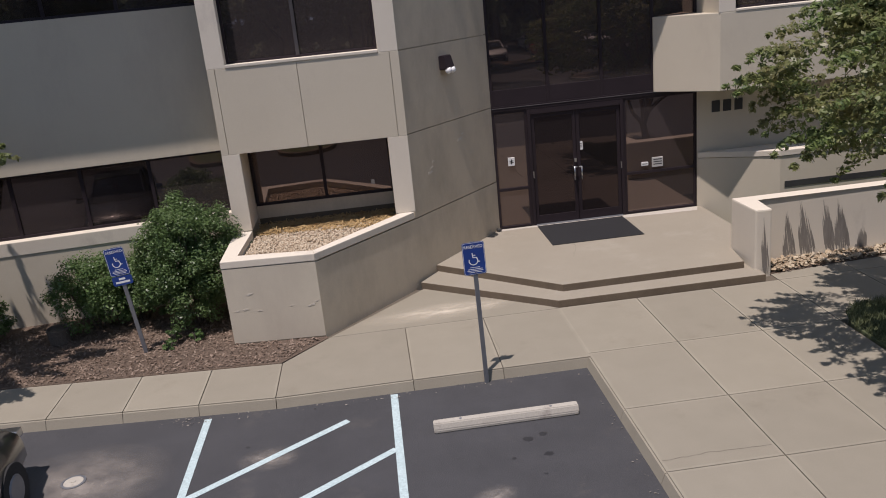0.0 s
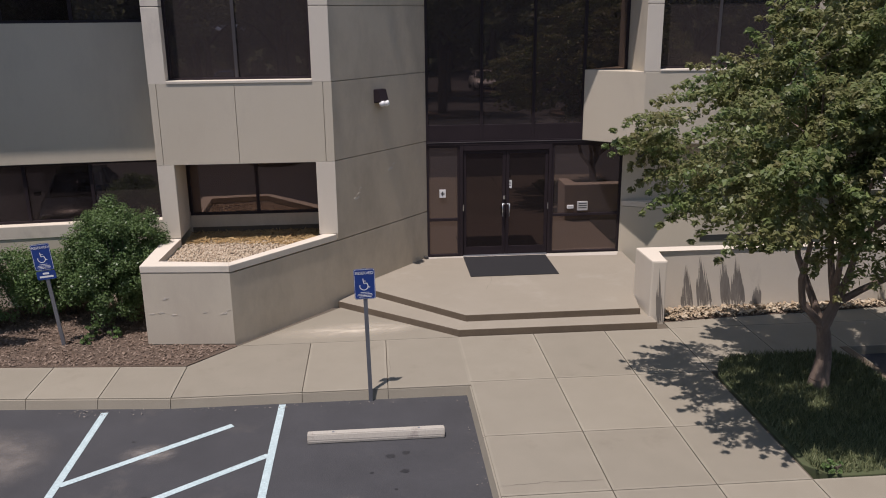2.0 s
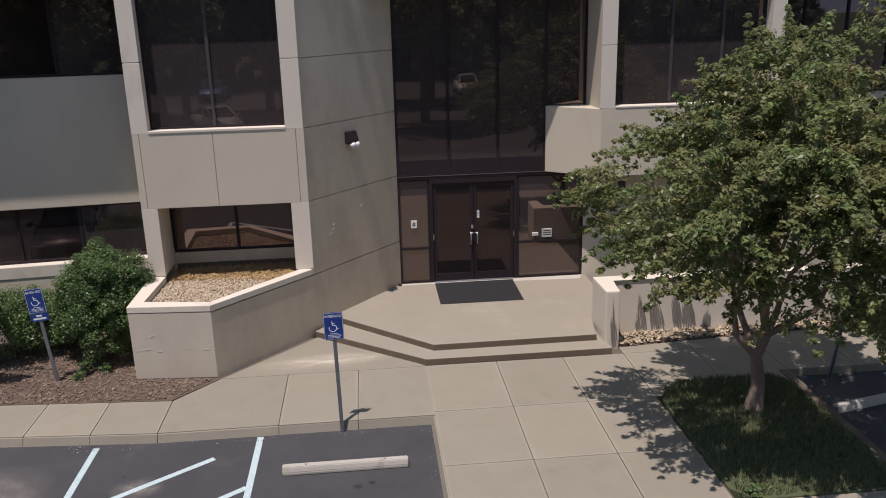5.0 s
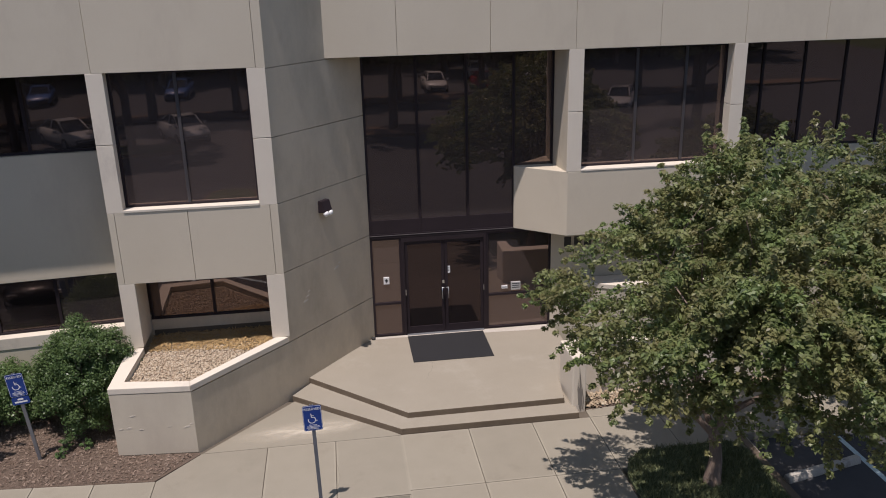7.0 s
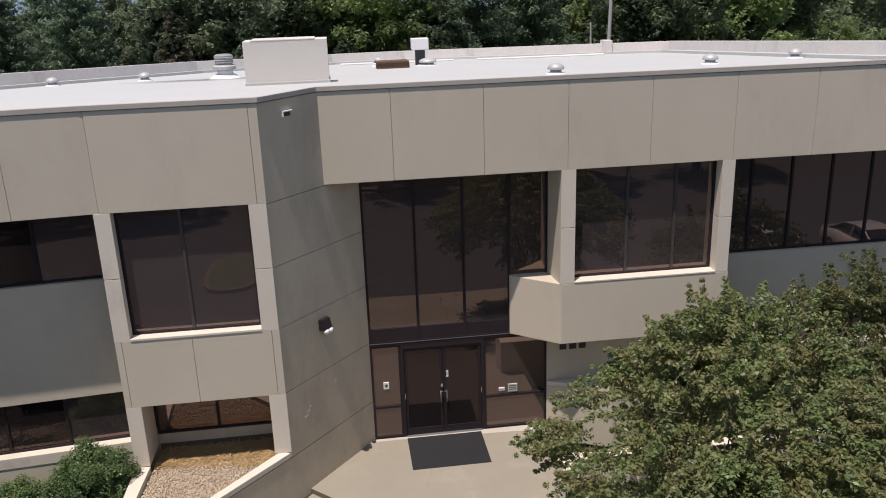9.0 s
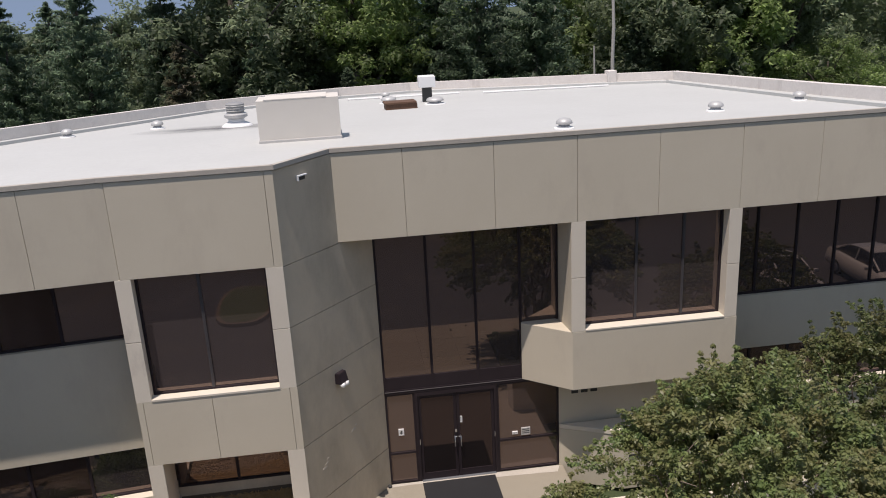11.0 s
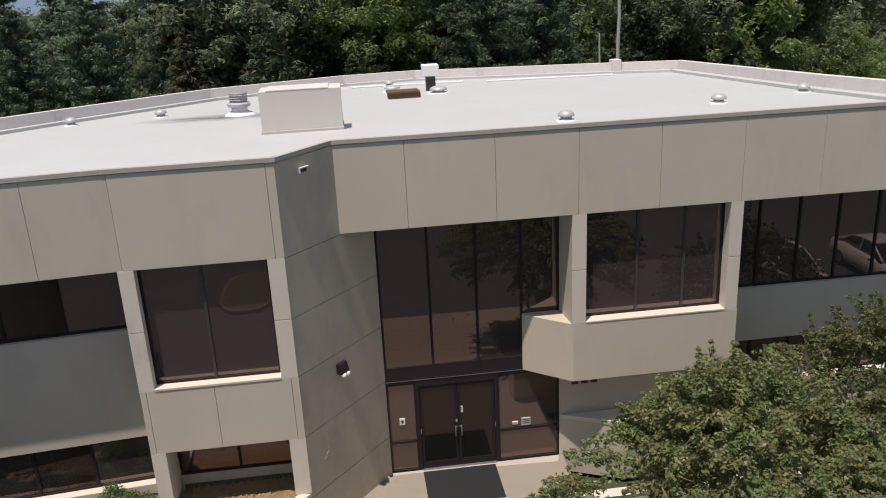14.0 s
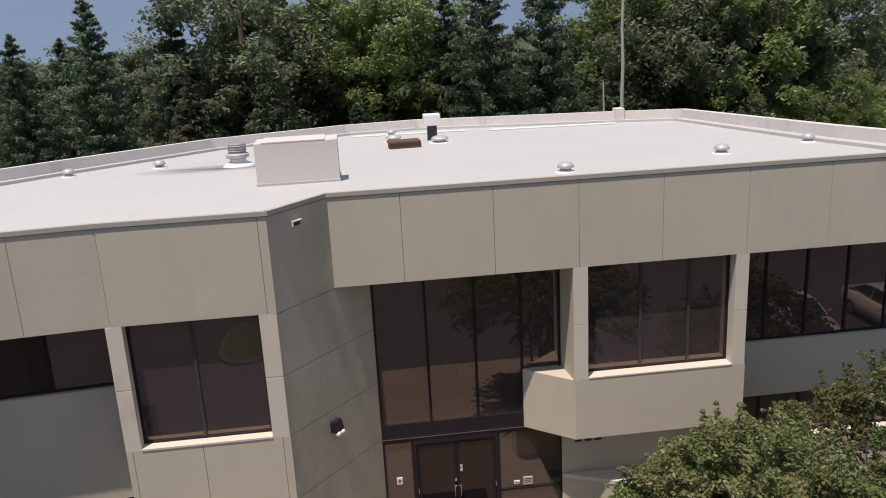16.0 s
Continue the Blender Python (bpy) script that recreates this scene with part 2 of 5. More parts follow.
SOIL = surface("soil", (0.09, 0.07, 0.05), (0.13, 0.10, 0.07), grain=30, rough=1.0)
MULCH = surface("bark_mulch", (0.165, 0.115, 0.082), (0.215, 0.16, 0.12), (0.085, 0.058, 0.042), grain=26, blotch=2.2, rough=1.0, bump=1.0, depth=0.03)
LAWN = surface("lawn_soil", (0.05, 0.072, 0.028), (0.07, 0.095, 0.038), (0.095, 0.082, 0.05), grain=30, rough=1.0)
BLACK = surface("black_rubber", (0.011, 0.011, 0.013), (0.016, 0.016, 0.018), rough=0.85, grain=120, bump=0.5)

# ---- heights and lines of the building ----
LOT = -0.15            # asphalt
LANDING = 0.25
RIM = 1.43             # planter rims
BAND = 2.82            # underside of the bays
SILL, HEAD = 4.28, 6.93
EAVE, DECK = 8.97, 8.955
Y_LEFT, Y_RIGHT, Y_DOOR = 13.13, 14.44, 15.32
CX, CY = 1.25, 13.13   # outer corner of the slanting wall
DX, DY = 3.11, 15.32   # where it meets the entrance glazing
WING_L = [(-1.97, 13.13), (-9.5, 12.38)]    # the left wing's front at the eaves


def fascia_panels(owner, xs, y, z0, z1, t=0.06):
    for a, b in zip(xs, xs[1:]):
        part("panel", box(a + 0.004, b - 0.004, y, y + t, z0, z1, 0.004), STUCCO, owner)


# ground and lot
part_ground = tagged(part("ground", box(-400, 400, -300, 500, -0.6, -0.32), GRASSLAND), "bare earth and grass reaching the horizon", "ground", kind="structure")
lot = tagged(part("road", prism([(-60, -60), (60, -60), (60, 9.33), (-1.12, 9.33), (-12.0, 10.26), (-60, 10.26)], -0.3, LOT), ASPHALT), "dark grey asphalt of the parking lot", "parking lot", kind="structure")
lot_right = tagged(part("road", box(9.85, 60, 9.33, 10.13, -0.3, LOT), ASPHALT), "dark asphalt beside the walkway", "parking lot", kind="structure")

# the main building shell
shell = tagged(new("wall_front"), "tan stucco office front in two storeys", "wall", kind="structure")
# left bay: piers, spandrel, fascia
part("pier", box(-1.97, -1.66, Y_LEFT, Y_LEFT + 0.9, RIM, BAND, 0.01), STUCCO_PALE, shell)
part("pier", box(0.915, 1.27, Y_LEFT, Y_LEFT + 0.35, RIM, BAND, 0.01), STUCCO_PALE, shell)
part("pier_foot", box(0.92, 1.18, Y_LEFT + 0.01, Y_LEFT + 0.34, RIM - 0.4, RIM), STUCCO_PALE, shell)
for a, b in ((SILL, 5.60), (5.61, HEAD)):
    part("pier", box(-1.97, -1.66, Y_LEFT, Y_LEFT + 0.35, a, b, 0.008), STUCCO_PALE, shell)
    part("pier", box(0.915, 1.26, Y_LEFT, Y_LEFT + 0.35, a, b, 0.008), STUCCO_PALE, shell)
part("spandrel", box(-1.94, 1.25, Y_LEFT + 0.05, Y_LEFT + 1.6, BAND + 0.02, SILL - 0.02), STUCCO, shell)
fascia_panels(shell, [-1.97, -1.84, -0.47, 1.11, 1.27], Y_LEFT, BAND, SILL)
part("sill", box(-1.66, 0.915, Y_LEFT - 0.015, Y_LEFT + 0.218, SILL, SILL + 0.05, 0.008), STUCCO_PALE, shell)
part("fascia_core", box(-1.96, 1.24, Y_LEFT + 0.05, Y_LEFT + 1.6, HEAD + 0.02, EAVE - 0.11), STUCCO, shell)
fascia_panels(shell, [-1.86, 1.09, 1.268], Y_LEFT, HEAD, EAVE - 0.11)
# slanting wall from the planter to the entrance
ux, uy = (DX - CX), (DY - CY)
ul = math.hypot(ux, uy)
ux, uy = ux / ul, uy / ul
nx, ny = -uy, ux         # into the building


def slant(s, d):
    """A plan point s along the slanting wall from its corner, d behind its face."""
    return (CX + ux * s + nx * d, CY + uy * s + ny * d)


def slant_panel(owner, s0, s1, z0, z1, t=0.06, mat=None):
    part("panel", prism([slant(s0 + 0.004, 0), slant(s1 - 0.004, 0), slant(s1 - 0.004, t), slant(s0 + 0.004, t)], z0 + 0.006, z1 - 0.006, 0.005), mat or STUCCO_WORN_BOUNCE, owner)


diag = tagged(new("wall_slanting"), "tan stucco wall slanting towards the entrance with patched cracks", "wall", kind="structure")
part("core", prism([slant(0.02, 0.05), slant(ul, 0.05), slant(ul, 0.5), slant(0.3, 0.5)], -0.2, EAVE - 0.11), STUCCO, diag)
LEVELS = [1.295, BAND + 0.01, SILL, 5.60, HEAD - 0.02, EAVE - 0.11]
for z0, z1 in zip(LEVELS, LEVELS[1:]):
    slant_panel(diag, -0.004, ul, z0, z1)

# left wing, set back under its eaves
(lx0, ly0), (lx1, ly1) = WING_L
wing = tagged(new("wall_left_wing"), "tan stucco left wing with dark window strips", "wall", kind="structure")
slope = (ly1 - ly0) / (lx1 - lx0)


def wing_y(x, back=0.0):
    return ly0 + slope * (x - lx0) + back


def wing_box(name, x0, x1, back0, back1, z0, z1, mat, owner, bevel=0.0):
    return part(name, prism([(x0, wing_y(x0, back0)), (x1, wing_y(x1, back0)), (x1, wing_y(x1, back1)), (x0, wing_y(x0, back1))], z0, z1, bevel), mat, owner)


REC = 0.91
wing_box("fascia_core", -16, -1.96, 0.05, 1.9, HEAD + 0.02, EAVE - 0.11, STUCCO, wing)
for a, b in zip([-16, -14.4, -12.8, -11.2, -9.6, -8.2, -6.5, -4.92, -3.38], [-14.4, -12.8, -11.2, -9.6, -8.2, -6.5, -4.92, -3.38, -1.86]):
    wing_box("panel", a + 0.004, b - 0.004, 0, 0.06, HEAD, EAVE - 0.11, STUCCO, wing, 0.004)
wing_box("spandrel", -16, -1.96, REC, REC + 0.3, 2.78, 5.34, STUCCO, wing)
wing_box("base_wall", -16, -1.96, REC - 0.105, REC + 0.3, -0.3, 1.37, STUCCO, wing)
wing_box("sill", -16, -1.96, REC - 0.12, REC + 0.3, 1.37, 1.62, STUCCO_PALE, wing, 0.01)

# right side: eaves fascia across entrance and right bay
eaves = tagged(new("wall_right_front"), "tan stucco eaves and bay right of the entrance", "wall", kind="structure")
part("fascia_core", box(2.4, 20, Y_RIGHT + 0.05, Y_RIGHT + 1.9, HEAD + 0.02, EAVE - 0.22), STUCCO, eaves)
fascia_panels(eaves, [2.22, 3.85, 5.80, 7.64, 9.50, 11.42, 13.3, 15.2, 17.1, 20], Y_RIGHT, HEAD, EAVE - 0.11)
part("fascia_return", prism([(2.25, Y_RIGHT + 0.01), (2.45, Y_RIGHT + 0.01), (3.1, Y_DOOR), (2.95, Y_DOOR)], HEAD, EAVE - 0.11), STUCCO, eaves)
for a, b in ((SILL, 5.60), (5.61, HEAD)):
    part("pier", box(7.50, 7.83, Y_RIGHT, Y_RIGHT + 0.35, a, b, 0.008), STUCCO_PALE, eaves)
    part("pier", box(11.2, 11.5, Y_RIGHT, Y_RIGHT + 0.5, a, b, 0.008), STUCCO_PALE, eaves)
part("jamb", prism([(7.5, Y_RIGHT + 0.03), (7.8, Y_RIGHT + 0.3), (7.6, Y_DOOR + 0.1), (7.42, Y_DOOR + 0.1)], SILL, HEAD), STUCCO, eaves)
part("bay_spandrel", prism([(6.50, Y_DOOR - 0.03), (7.53, Y_RIGHT), (11.52, Y_RIGHT), (11.52, Y_DOOR + 0.5), (6.50, Y_DOOR + 0.5)], BAND - 0.03, SILL, 0.012), STUCCO, eaves)
part("sill", box(7.83, 11.2, Y_RIGHT - 0.012, Y_RIGHT + 0.298, SILL, SILL + 0.04, 0.008), STUCCO_PALE, eaves)
part("ground_wall", box(7.42, 11.4, Y_DOOR, Y_DOOR + 0.3, -0.2, BAND - 0.02), STUCCO, eaves)
RW = 15.5
part("spandrel", box(11.4, 20, RW, RW + 0.3, 2.88, 4.32), STUCCO, eaves)
part("base_wall", box(11.52, 20, RW, RW + 0.3, -0.3, 1.48), STUCCO, eaves)
part("sill", box(11.4, 20, RW - 0.12, RW + 0.3, 1.48, 1.74, 0.01), STUCCO_PALE, eaves)
part("end_wall", box(11.35, 11.5, Y_RIGHT + 0.4, RW + 0.3, -0.2, HEAD), STUCCO, eaves)

# roof deck and parapets; the deck falls gently towards the rear
def deck_z(y):
    return DECK - 0.0555 * max(0.0, y - 14.5)


def fall(bm):
    for v in bm.verts:
        v.co.z += deck_z(v.co.y) - DECK
    return bm


ROOF_PLAN = [(-16.0, wing_y(-16.0) - 0.02), (-1.97, Y_LEFT - 0.02), (1.29, Y_LEFT - 0.02), (CX + (Y_RIGHT - 0.02 - CY) * ux / uy, Y_RIGHT - 0.02), (15.4, Y_RIGHT - 0.02), (15.2, 17.4), (15.25, 27.2), (13.1, 28.3), (5.6, 31.3), (2.6, 30.7), (-2.15, 27.5), (-5.4, 22.7), (-8.2, 18.2), (-16, 17.0)]
roof = tagged(part("roof", fall(prism(ROOF_PLAN, EAVE - 0.09, DECK)), ROOF), "bright white flat membrane roof", "roof", kind="structure")


def edge_strip(name, p, q, w, z0, z1, mat, owner, out=0.005, label=""):
    """A strip along a roof edge from p to q, with the roof on its left."""
    d = (Vector(q) - Vector(p)).normalized()
    k = Vector((-d.y, d.x))
    a, b = Vector(p) - k * out, Vector(q) - k * out
    return part(name, fall(prism([tuple(a), tuple(b), tuple(b + k * w), tuple(a + k * w)], z0, z1, 0.008)), mat, owner, label)


coping = tagged(new("trim"), "tan metal coping along the roof edge", "trim", kind="structure")
FRONT = ROOF_PLAN[:5]
for p, q in zip(FRONT, FRONT[1:]):
    edge_strip("coping", p, q, 0.10, EAVE - 0.10, EAVE, COPING, coping)
back = tagged(new("parapet"), "weathered pale parapet behind the roof", "parapet", kind="structure")
BACK = ROOF_PLAN[4:] 
for p, q in zip(BACK, BACK[1:]):
    edge_strip("parapet_wall", p, q, 0.22, DECK - 0.2, DECK + 0.40, PARAPET, back)
    edge_strip("cant_strip", p, q, 0.34, DECK - 0.1, DECK + 0.09, ROOF, back, out=-0.21)
# walls that close the building behind
rear = tagged(new("wall_rear"), "plain tan rear walls", "wall", kind="structure")
part("end_roof", prism([(15.38, Y_RIGHT + 0.03), (20, Y_RIGHT + 0.03), (20, 18.6), (15.1, 18.6)], EAVE - 0.35, EAVE - 0.2), ROOF, rear)
for p, q in [((20.0, 14.5), (20.0, 18.6)), ((20.0, 18.6), (15.1, 18.6))] + list(zip(BACK[1:], BACK[2:])) + [((-16.0, 17.0), (-16.0, 13.0))]:
    edge_strip("rear_wall", p, q, 0.2, -0.3, EAVE - 0.3, STUCCO, rear, out=-0.03)

# ---- windows ----
def glazing(name, label, x0, x1, y, z0, z1, bars=(), rails=(), frame_w=0.05, depth=0.08, place=None, bar_mat=None):
    """A framed window: outer frame, bars between panes, and the panes."""
    w = tagged(new(name), label, "window", kind="structure")
    if place is not None:
        w.matrix_basis = place
    for a, b, c, d in ((x0, x1, z0, z0 + frame_w), (x0, x1, z1 - frame_w, z1), (x0, x0 + frame_w, z0 + frame_w, z1 - frame_w), (x1 - frame_w, x1, z0 + frame_w, z1 - frame_w)):
        part("window_frame", box(a, b, y, y + depth, c, d, 0.004), BRONZE, w)
    cuts = [x0, *bars, x1]
    for b in bars:
        part("mullion", box(b - 0.03, b + 0.03, y + 0.002, y + depth - 0.002, z0 + frame_w, z1 - frame_w, 0.004), bar_mat or BRONZE, w)
    for r in rails:
        part("rail", box(x0 + frame_w, x1 - frame_w, y + 0.004, y + depth - 0.004, r - 0.03, r + 0.03, 0.004), BRONZE, w)
    for a, b in zip(cuts, cuts[1:]):
        p = part("pane", box(a, b, y + 0.035, y + 0.041, z0 + 0.01, z1 - 0.01), GLASS, w)
    return w


glazing("window_1", "large dark bronze window of the left bay", -1.66, 0.915, Y_LEFT + 0.22, SILL + 0.04, HEAD, bars=(-0.44,), bar_mat=GREY_BRONZE)
glazing("window_2", "dark bronze window behind the stone-filled planter", -1.66, 0.96, Y_LEFT + 0.95, 1.64, BAND, bars=(-0.33,))
# the warm worn stucco also puts the recess's brown shade into the wall
part("recess_wall", box(-1.9, 1.4, Y_LEFT + 0.95, Y_LEFT + 1.25, 0.6, 1.64), STUCCO_WORN_BOUNCE, shell)
glazing("window_3", "tall dark bronze glazing over the entrance", DX, 7.42, Y_DOOR, 2.78, HEAD, bars=(4.3, 5.42, 6.50))
part("spandrel_panel", box(DX + 0.05, 7.37, Y_DOOR + 0.012, Y_DOOR + 0.033, 2.83, 3.16, 0.004), BRONZE, eaves)
glazing("window_4", "large dark bronze window of the right bay", 7.83, 11.2, Y_RIGHT + 0.3, SILL + 0.03, HEAD, bars=(9.13, 10.26), bar_mat=GREY_BRONZE)
ang = math.degrees(math.atan(slope))
m_wing = pose(-1.96, wing_y(-1.96, REC + 0.1), 0, 0, 0, ang)
glazing("window_5", "dark strip window under the left eaves", -14.0, -0.0, 0, 5.34, HEAD + 0.02, bars=tuple(-1.5 - 1.2 * i for i in range(10)), place=m_wing)
glazing("window_6", "dark ground floor strip window of the left wing", -14.0, -0.0, 0, 1.62, 2.78, bars=tuple(-1.5 - 1.2 * i for i in range(10)), place=m_wing)
glazing("window_7", "dark strip window under the right eaves", 11.5, 20, RW + 0.1, 4.32, HEAD + 0.02, bars=tuple(11.5 + 1.04 * i for i in range(1, 9)))
glazing("window_8", "dark ground floor strip window of the right wing", 11.5, 20, RW + 0.1, 1.74, 2.88, bars=tuple(11.5 + 1.04 * i for i in range(1, 9)))
# rooms added behind the glass; their dark colour stands for indoor gloom
rooms = tagged(new("wall_inside"), "walls, floors and ceilings inside, gloom put into their colour", "wall", kind="structure")
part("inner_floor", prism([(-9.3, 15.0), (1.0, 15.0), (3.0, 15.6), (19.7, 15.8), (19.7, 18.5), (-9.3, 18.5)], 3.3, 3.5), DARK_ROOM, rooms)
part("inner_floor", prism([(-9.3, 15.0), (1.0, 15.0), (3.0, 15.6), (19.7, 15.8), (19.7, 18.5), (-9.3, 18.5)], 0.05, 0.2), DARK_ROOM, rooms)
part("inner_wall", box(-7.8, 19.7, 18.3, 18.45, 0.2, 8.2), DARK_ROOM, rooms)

# ---- walks, steps, kerbs ----
walkway = tagged(new("pavement"), "pale tan concrete walk in scored squares", "pavement", kind="structure")
part("bed", prism([(-12, 10.1), (-3.3, 9.58), (-1.1, 9.37), (3.42, 9.37), (3.42, 5.1), (9.3, 5.1), (9.3, 6.3), (7.2, 6.3), (7.2, 12.2), (1.0, 13.0), (-0.7, 11.2), (-1.2, 10.4), (-3.3, 10.4), (-12, 10.9)], -0.4, -0.02), JOINT, walkway)


def slab(points, z=0.0):
    bm = prism(points, z - 0.22, z, 0.004)
    bm.normal_update()
    top = [f for f in bm.faces if f.normal.z > 0.95 and f.calc_area() > 0.3]
    if top and len(points) == 4:
        rim = bmesh.ops.inset_region(bm, faces=top, thickness=0.045, depth=0.0)["faces"]
        for f in rim:
            f.material_index = 1
    part("slab", bm, (CONCRETE, TOOLED), walkway)


g = 0.006
front = lambda x: 9.32 + 0.085 * max(0.0, -1.12 - x)
xs = [-12.0, -10.9, -9.8, -8.71, -7.62, -6.53, -5.44, -4.35, -3.27, -2.20, -1.12]
for a, b in zip(xs, xs[1:]):
    slab([(a + g, front(a)), (b - g, front(b)), (b - g, front(b) + 1.12), (a + g, front(a) + 1.12)])
slab([(-1.12 + g, 9.32), (0.81 - g, 9.32), (0.81 - g, 11.22), (-0.42, 11.22), (-1.12 + g, 10.44)])
slab([(0.81 + g, 9.31), (2.10 - g, 9.31), (2.10 - g, 11.22), (0.81 + g, 11.22)])
slab([(2.10 + g, 9.31), (3.38 - g, 9.31), (3.38 - g, 11.22), (2.10 + g, 11.22)])
slab([(-0.40, 11.22 + 2 * g), (3.38, 11.22 + 2 * g), (1.4, 13.1)])
cols = [3.36, 4.70, 5.98, 7.17]
rows_y = [5.02, 6.29, 7.72, 9.41, 11.24]
for a, b in zip(cols, cols[1:]):
    for c, d in zip(rows_y, rows_y[1:]):
        slab([(a + g, c + g), (b - g, c + g), (b - g, d - g), (a + g, d - g)])

slab([(7.17 + g, 5.02 + g), (8.4 - g, 5.02 + g), (8.4 - g, 6.29), (7.17 + g, 6.29)])
slab([(8.4 + g, 5.02 + g), (9.68, 5.02 + g), (9.68, 6.29), (8.4 + g, 6.29)])

# landing and two steps
steps = tagged(new("steps"), "two low concrete steps up to the entrance landing", "steps", kind="structure")
# treads take the landing concrete, all other faces the darker brown one
def stair(name, outline, z0, z1):
    bm = prism(outline, z0, z1, 0.012)
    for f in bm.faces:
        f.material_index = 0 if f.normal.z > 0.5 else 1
    part(name, bm, (PALE_CONCRETE, RISER), steps)


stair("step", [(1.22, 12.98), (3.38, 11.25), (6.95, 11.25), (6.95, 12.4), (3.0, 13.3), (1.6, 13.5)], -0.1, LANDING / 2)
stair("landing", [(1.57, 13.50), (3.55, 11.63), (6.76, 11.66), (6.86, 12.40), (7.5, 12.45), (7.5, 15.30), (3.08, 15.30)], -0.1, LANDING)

# low wall beside the steps
low = tagged(new("wall_low"), "low pale stucco wall with scorched streaks", "wall", kind="structure")
part("body", prism([(6.88, 11.52), (7.16, 11.50), (7.17, 12.14), (16.0, 12.14), (16.0, 12.42), (6.86, 12.42)], -0.3, 1.18, 0.03), STUCCO_PALE, low)

# planters
planter = tagged(new("planter_left"), "tan stucco planter with a stone filled top", "planter", kind="structure")
PA, PB = (-1.97, 11.40), (-0.48, 11.27)
part("wall", prism([PA, PB, (PB[0] + 0.12, PB[1] + 0.27), (-1.72, 11.63), (-1.66, Y_LEFT), (-1.97, Y_LEFT)], -0.2, RIM - 0.13, 0.004), STUCCO, planter)
part("rim", prism([(PA[0] - 0.006, PA[1] - 0.006), (PB[0] + 0.004, PB[1] - 0.008), (PB[0] - 0.03, PB[1] + 0.2), (-1.74, 11.64), (-1.66, Y_LEFT - 0.01), (-1.97, Y_LEFT - 0.01)], RIM - 0.12, RIM, 0.012), STUCCO_PALE, planter)
part("panel", prism([PB, (CX, CY), slant(ul - 0.004, 0), slant(ul - 0.004, 0.06), slant(0.05, 0.06), slant(0.05, 0.25), (PB[0] - 0.1, PB[1] + 0.22)], -0.2, RIM - 0.145), STUCCO_WORN_BOUNCE, diag)
part("rim", prism([(PB[0] + 0.006, PB[1] - 0.006), slant(-0.02, -0.008), slant(-0.1, 0.22), (PB[0] - 0.03, PB[1] + 0.2)], RIM - 0.12, RIM, 0.012), STUCCO_PALE, planter)
planter_r = tagged(new("planter_right"), "tan stucco planter beside the entrance", "planter", kind="structure")
part("wall", prism([(7.42, 15.30), (8.9, 14.60), (11.5, 14.60), (11.5, 15.30)], -0.2, RIM - 0.13, 0.004), STUCCO, planter_r)
part("rim", prism([(7.42, 15.29), (8.89, 14.58), (11.5, 14.58), (11.5, 15.29)], RIM - 0.12, RIM, 0.012), STUCCO_PALE, planter_r)

# dark brown strip along the foot of the recess wall
part("foot_strip", box(-1.64, 0.98, Y_LEFT + 0.944, Y_LEFT + 0.955, 1.25, 1.40), SOIL, planter, "dark brown strip at the foot of the wall")
def kerb_face(p, q, lean=0.07):
    """A sloping kerb face from p to q, with the road on its right."""
    d = (Vector(q) - Vector(p)).normalized()
    k = Vector((d.y, -d.x)) * lean
    bm = bmesh.new()
    ring = []
    for e in (Vector(p) + d * 0.004, Vector(q) - d * 0.004):
        ring.append([bm.verts.new((e.x - k.x * 0.2, e.y - k.y * 0.2, -0.012)), bm.verts.new((e.x + k.x * 0.25, e.y + k.y * 0.25, -0.022)), bm.verts.new((e.x + k.x, e.y + k.y, LOT - 0.02)), bm.verts.new((e.x - k.x * 0.2, e.y - k.y * 0.2, LOT - 0.02))])
    for i in range(4):
        bm.faces.new((ring[0][i], ring[0][(i + 1) % 4], ring[1][(i + 1) % 4], ring[1][i]))
    bm.faces.new(ring[0])
    bm.faces.new(ring[1][::-1])
    part("kerb_face", bm, CONCRETE, walkway)


edge = xs + [0.81, 2.10, 3.37]
for a, b in zip(edge, edge[1:]):
    kerb_face((a, front(a)), (b, front(b)))
for a, b in zip(rows_y[:4], rows_y[1:]):
    kerb_face((3.362, min(b, 9.31)), (3.362, a))

# beds
bed_left = tagged(part("mulch_bed", prism([(-12, 11.37), (-3.27, 10.62), (-1.14, 10.44), (-0.44, 11.2), (-0.48, 11.3), (-1.97, 11.45), (-1.97, 14.6), (-12, 13.1)], -0.3, 0.01), MULCH), "brown bark mulch bed under the shrubs", "mulch bed", kind="structure")
bed_right = tagged(part("mulch_bed", prism([(7.1, 11.52), (8.4, 11.66), (9.8, 11.74), (11.5, 11.88), (16, 11.95), (16, 12.15), (7.1, 12.15)], -0.3, 0.012), MULCH), "narrow mulch strip along the low wall", "mulch bed", kind="structure")
part("bed", prism([(7.18, 9.43), (9.69, 9.43), (9.86, 10.15), (17.0, 10.15), (17.0, 12.12), (7.18, 12.12)], -0.4, -0.02), JOINT, walkway)
for a, b in ((7.17, 8.55), (8.55, 9.88), (9.88, 11.2), (11.2, 12.6), (12.6, 14.0), (14.0, 15.4), (15.4, 17.0)):
    slab([(a + g, 10.12 if a > 9 else 9.42), (b - g, 10.12 if a > 9 else 9.42), (b - g, 11.24 - g), (a + g, 11.24 - g)])
    slab([(a + g, 11.24 + g), (b - g, 11.24 + g), (b - g, 12.13), (a + g, 12.13)])
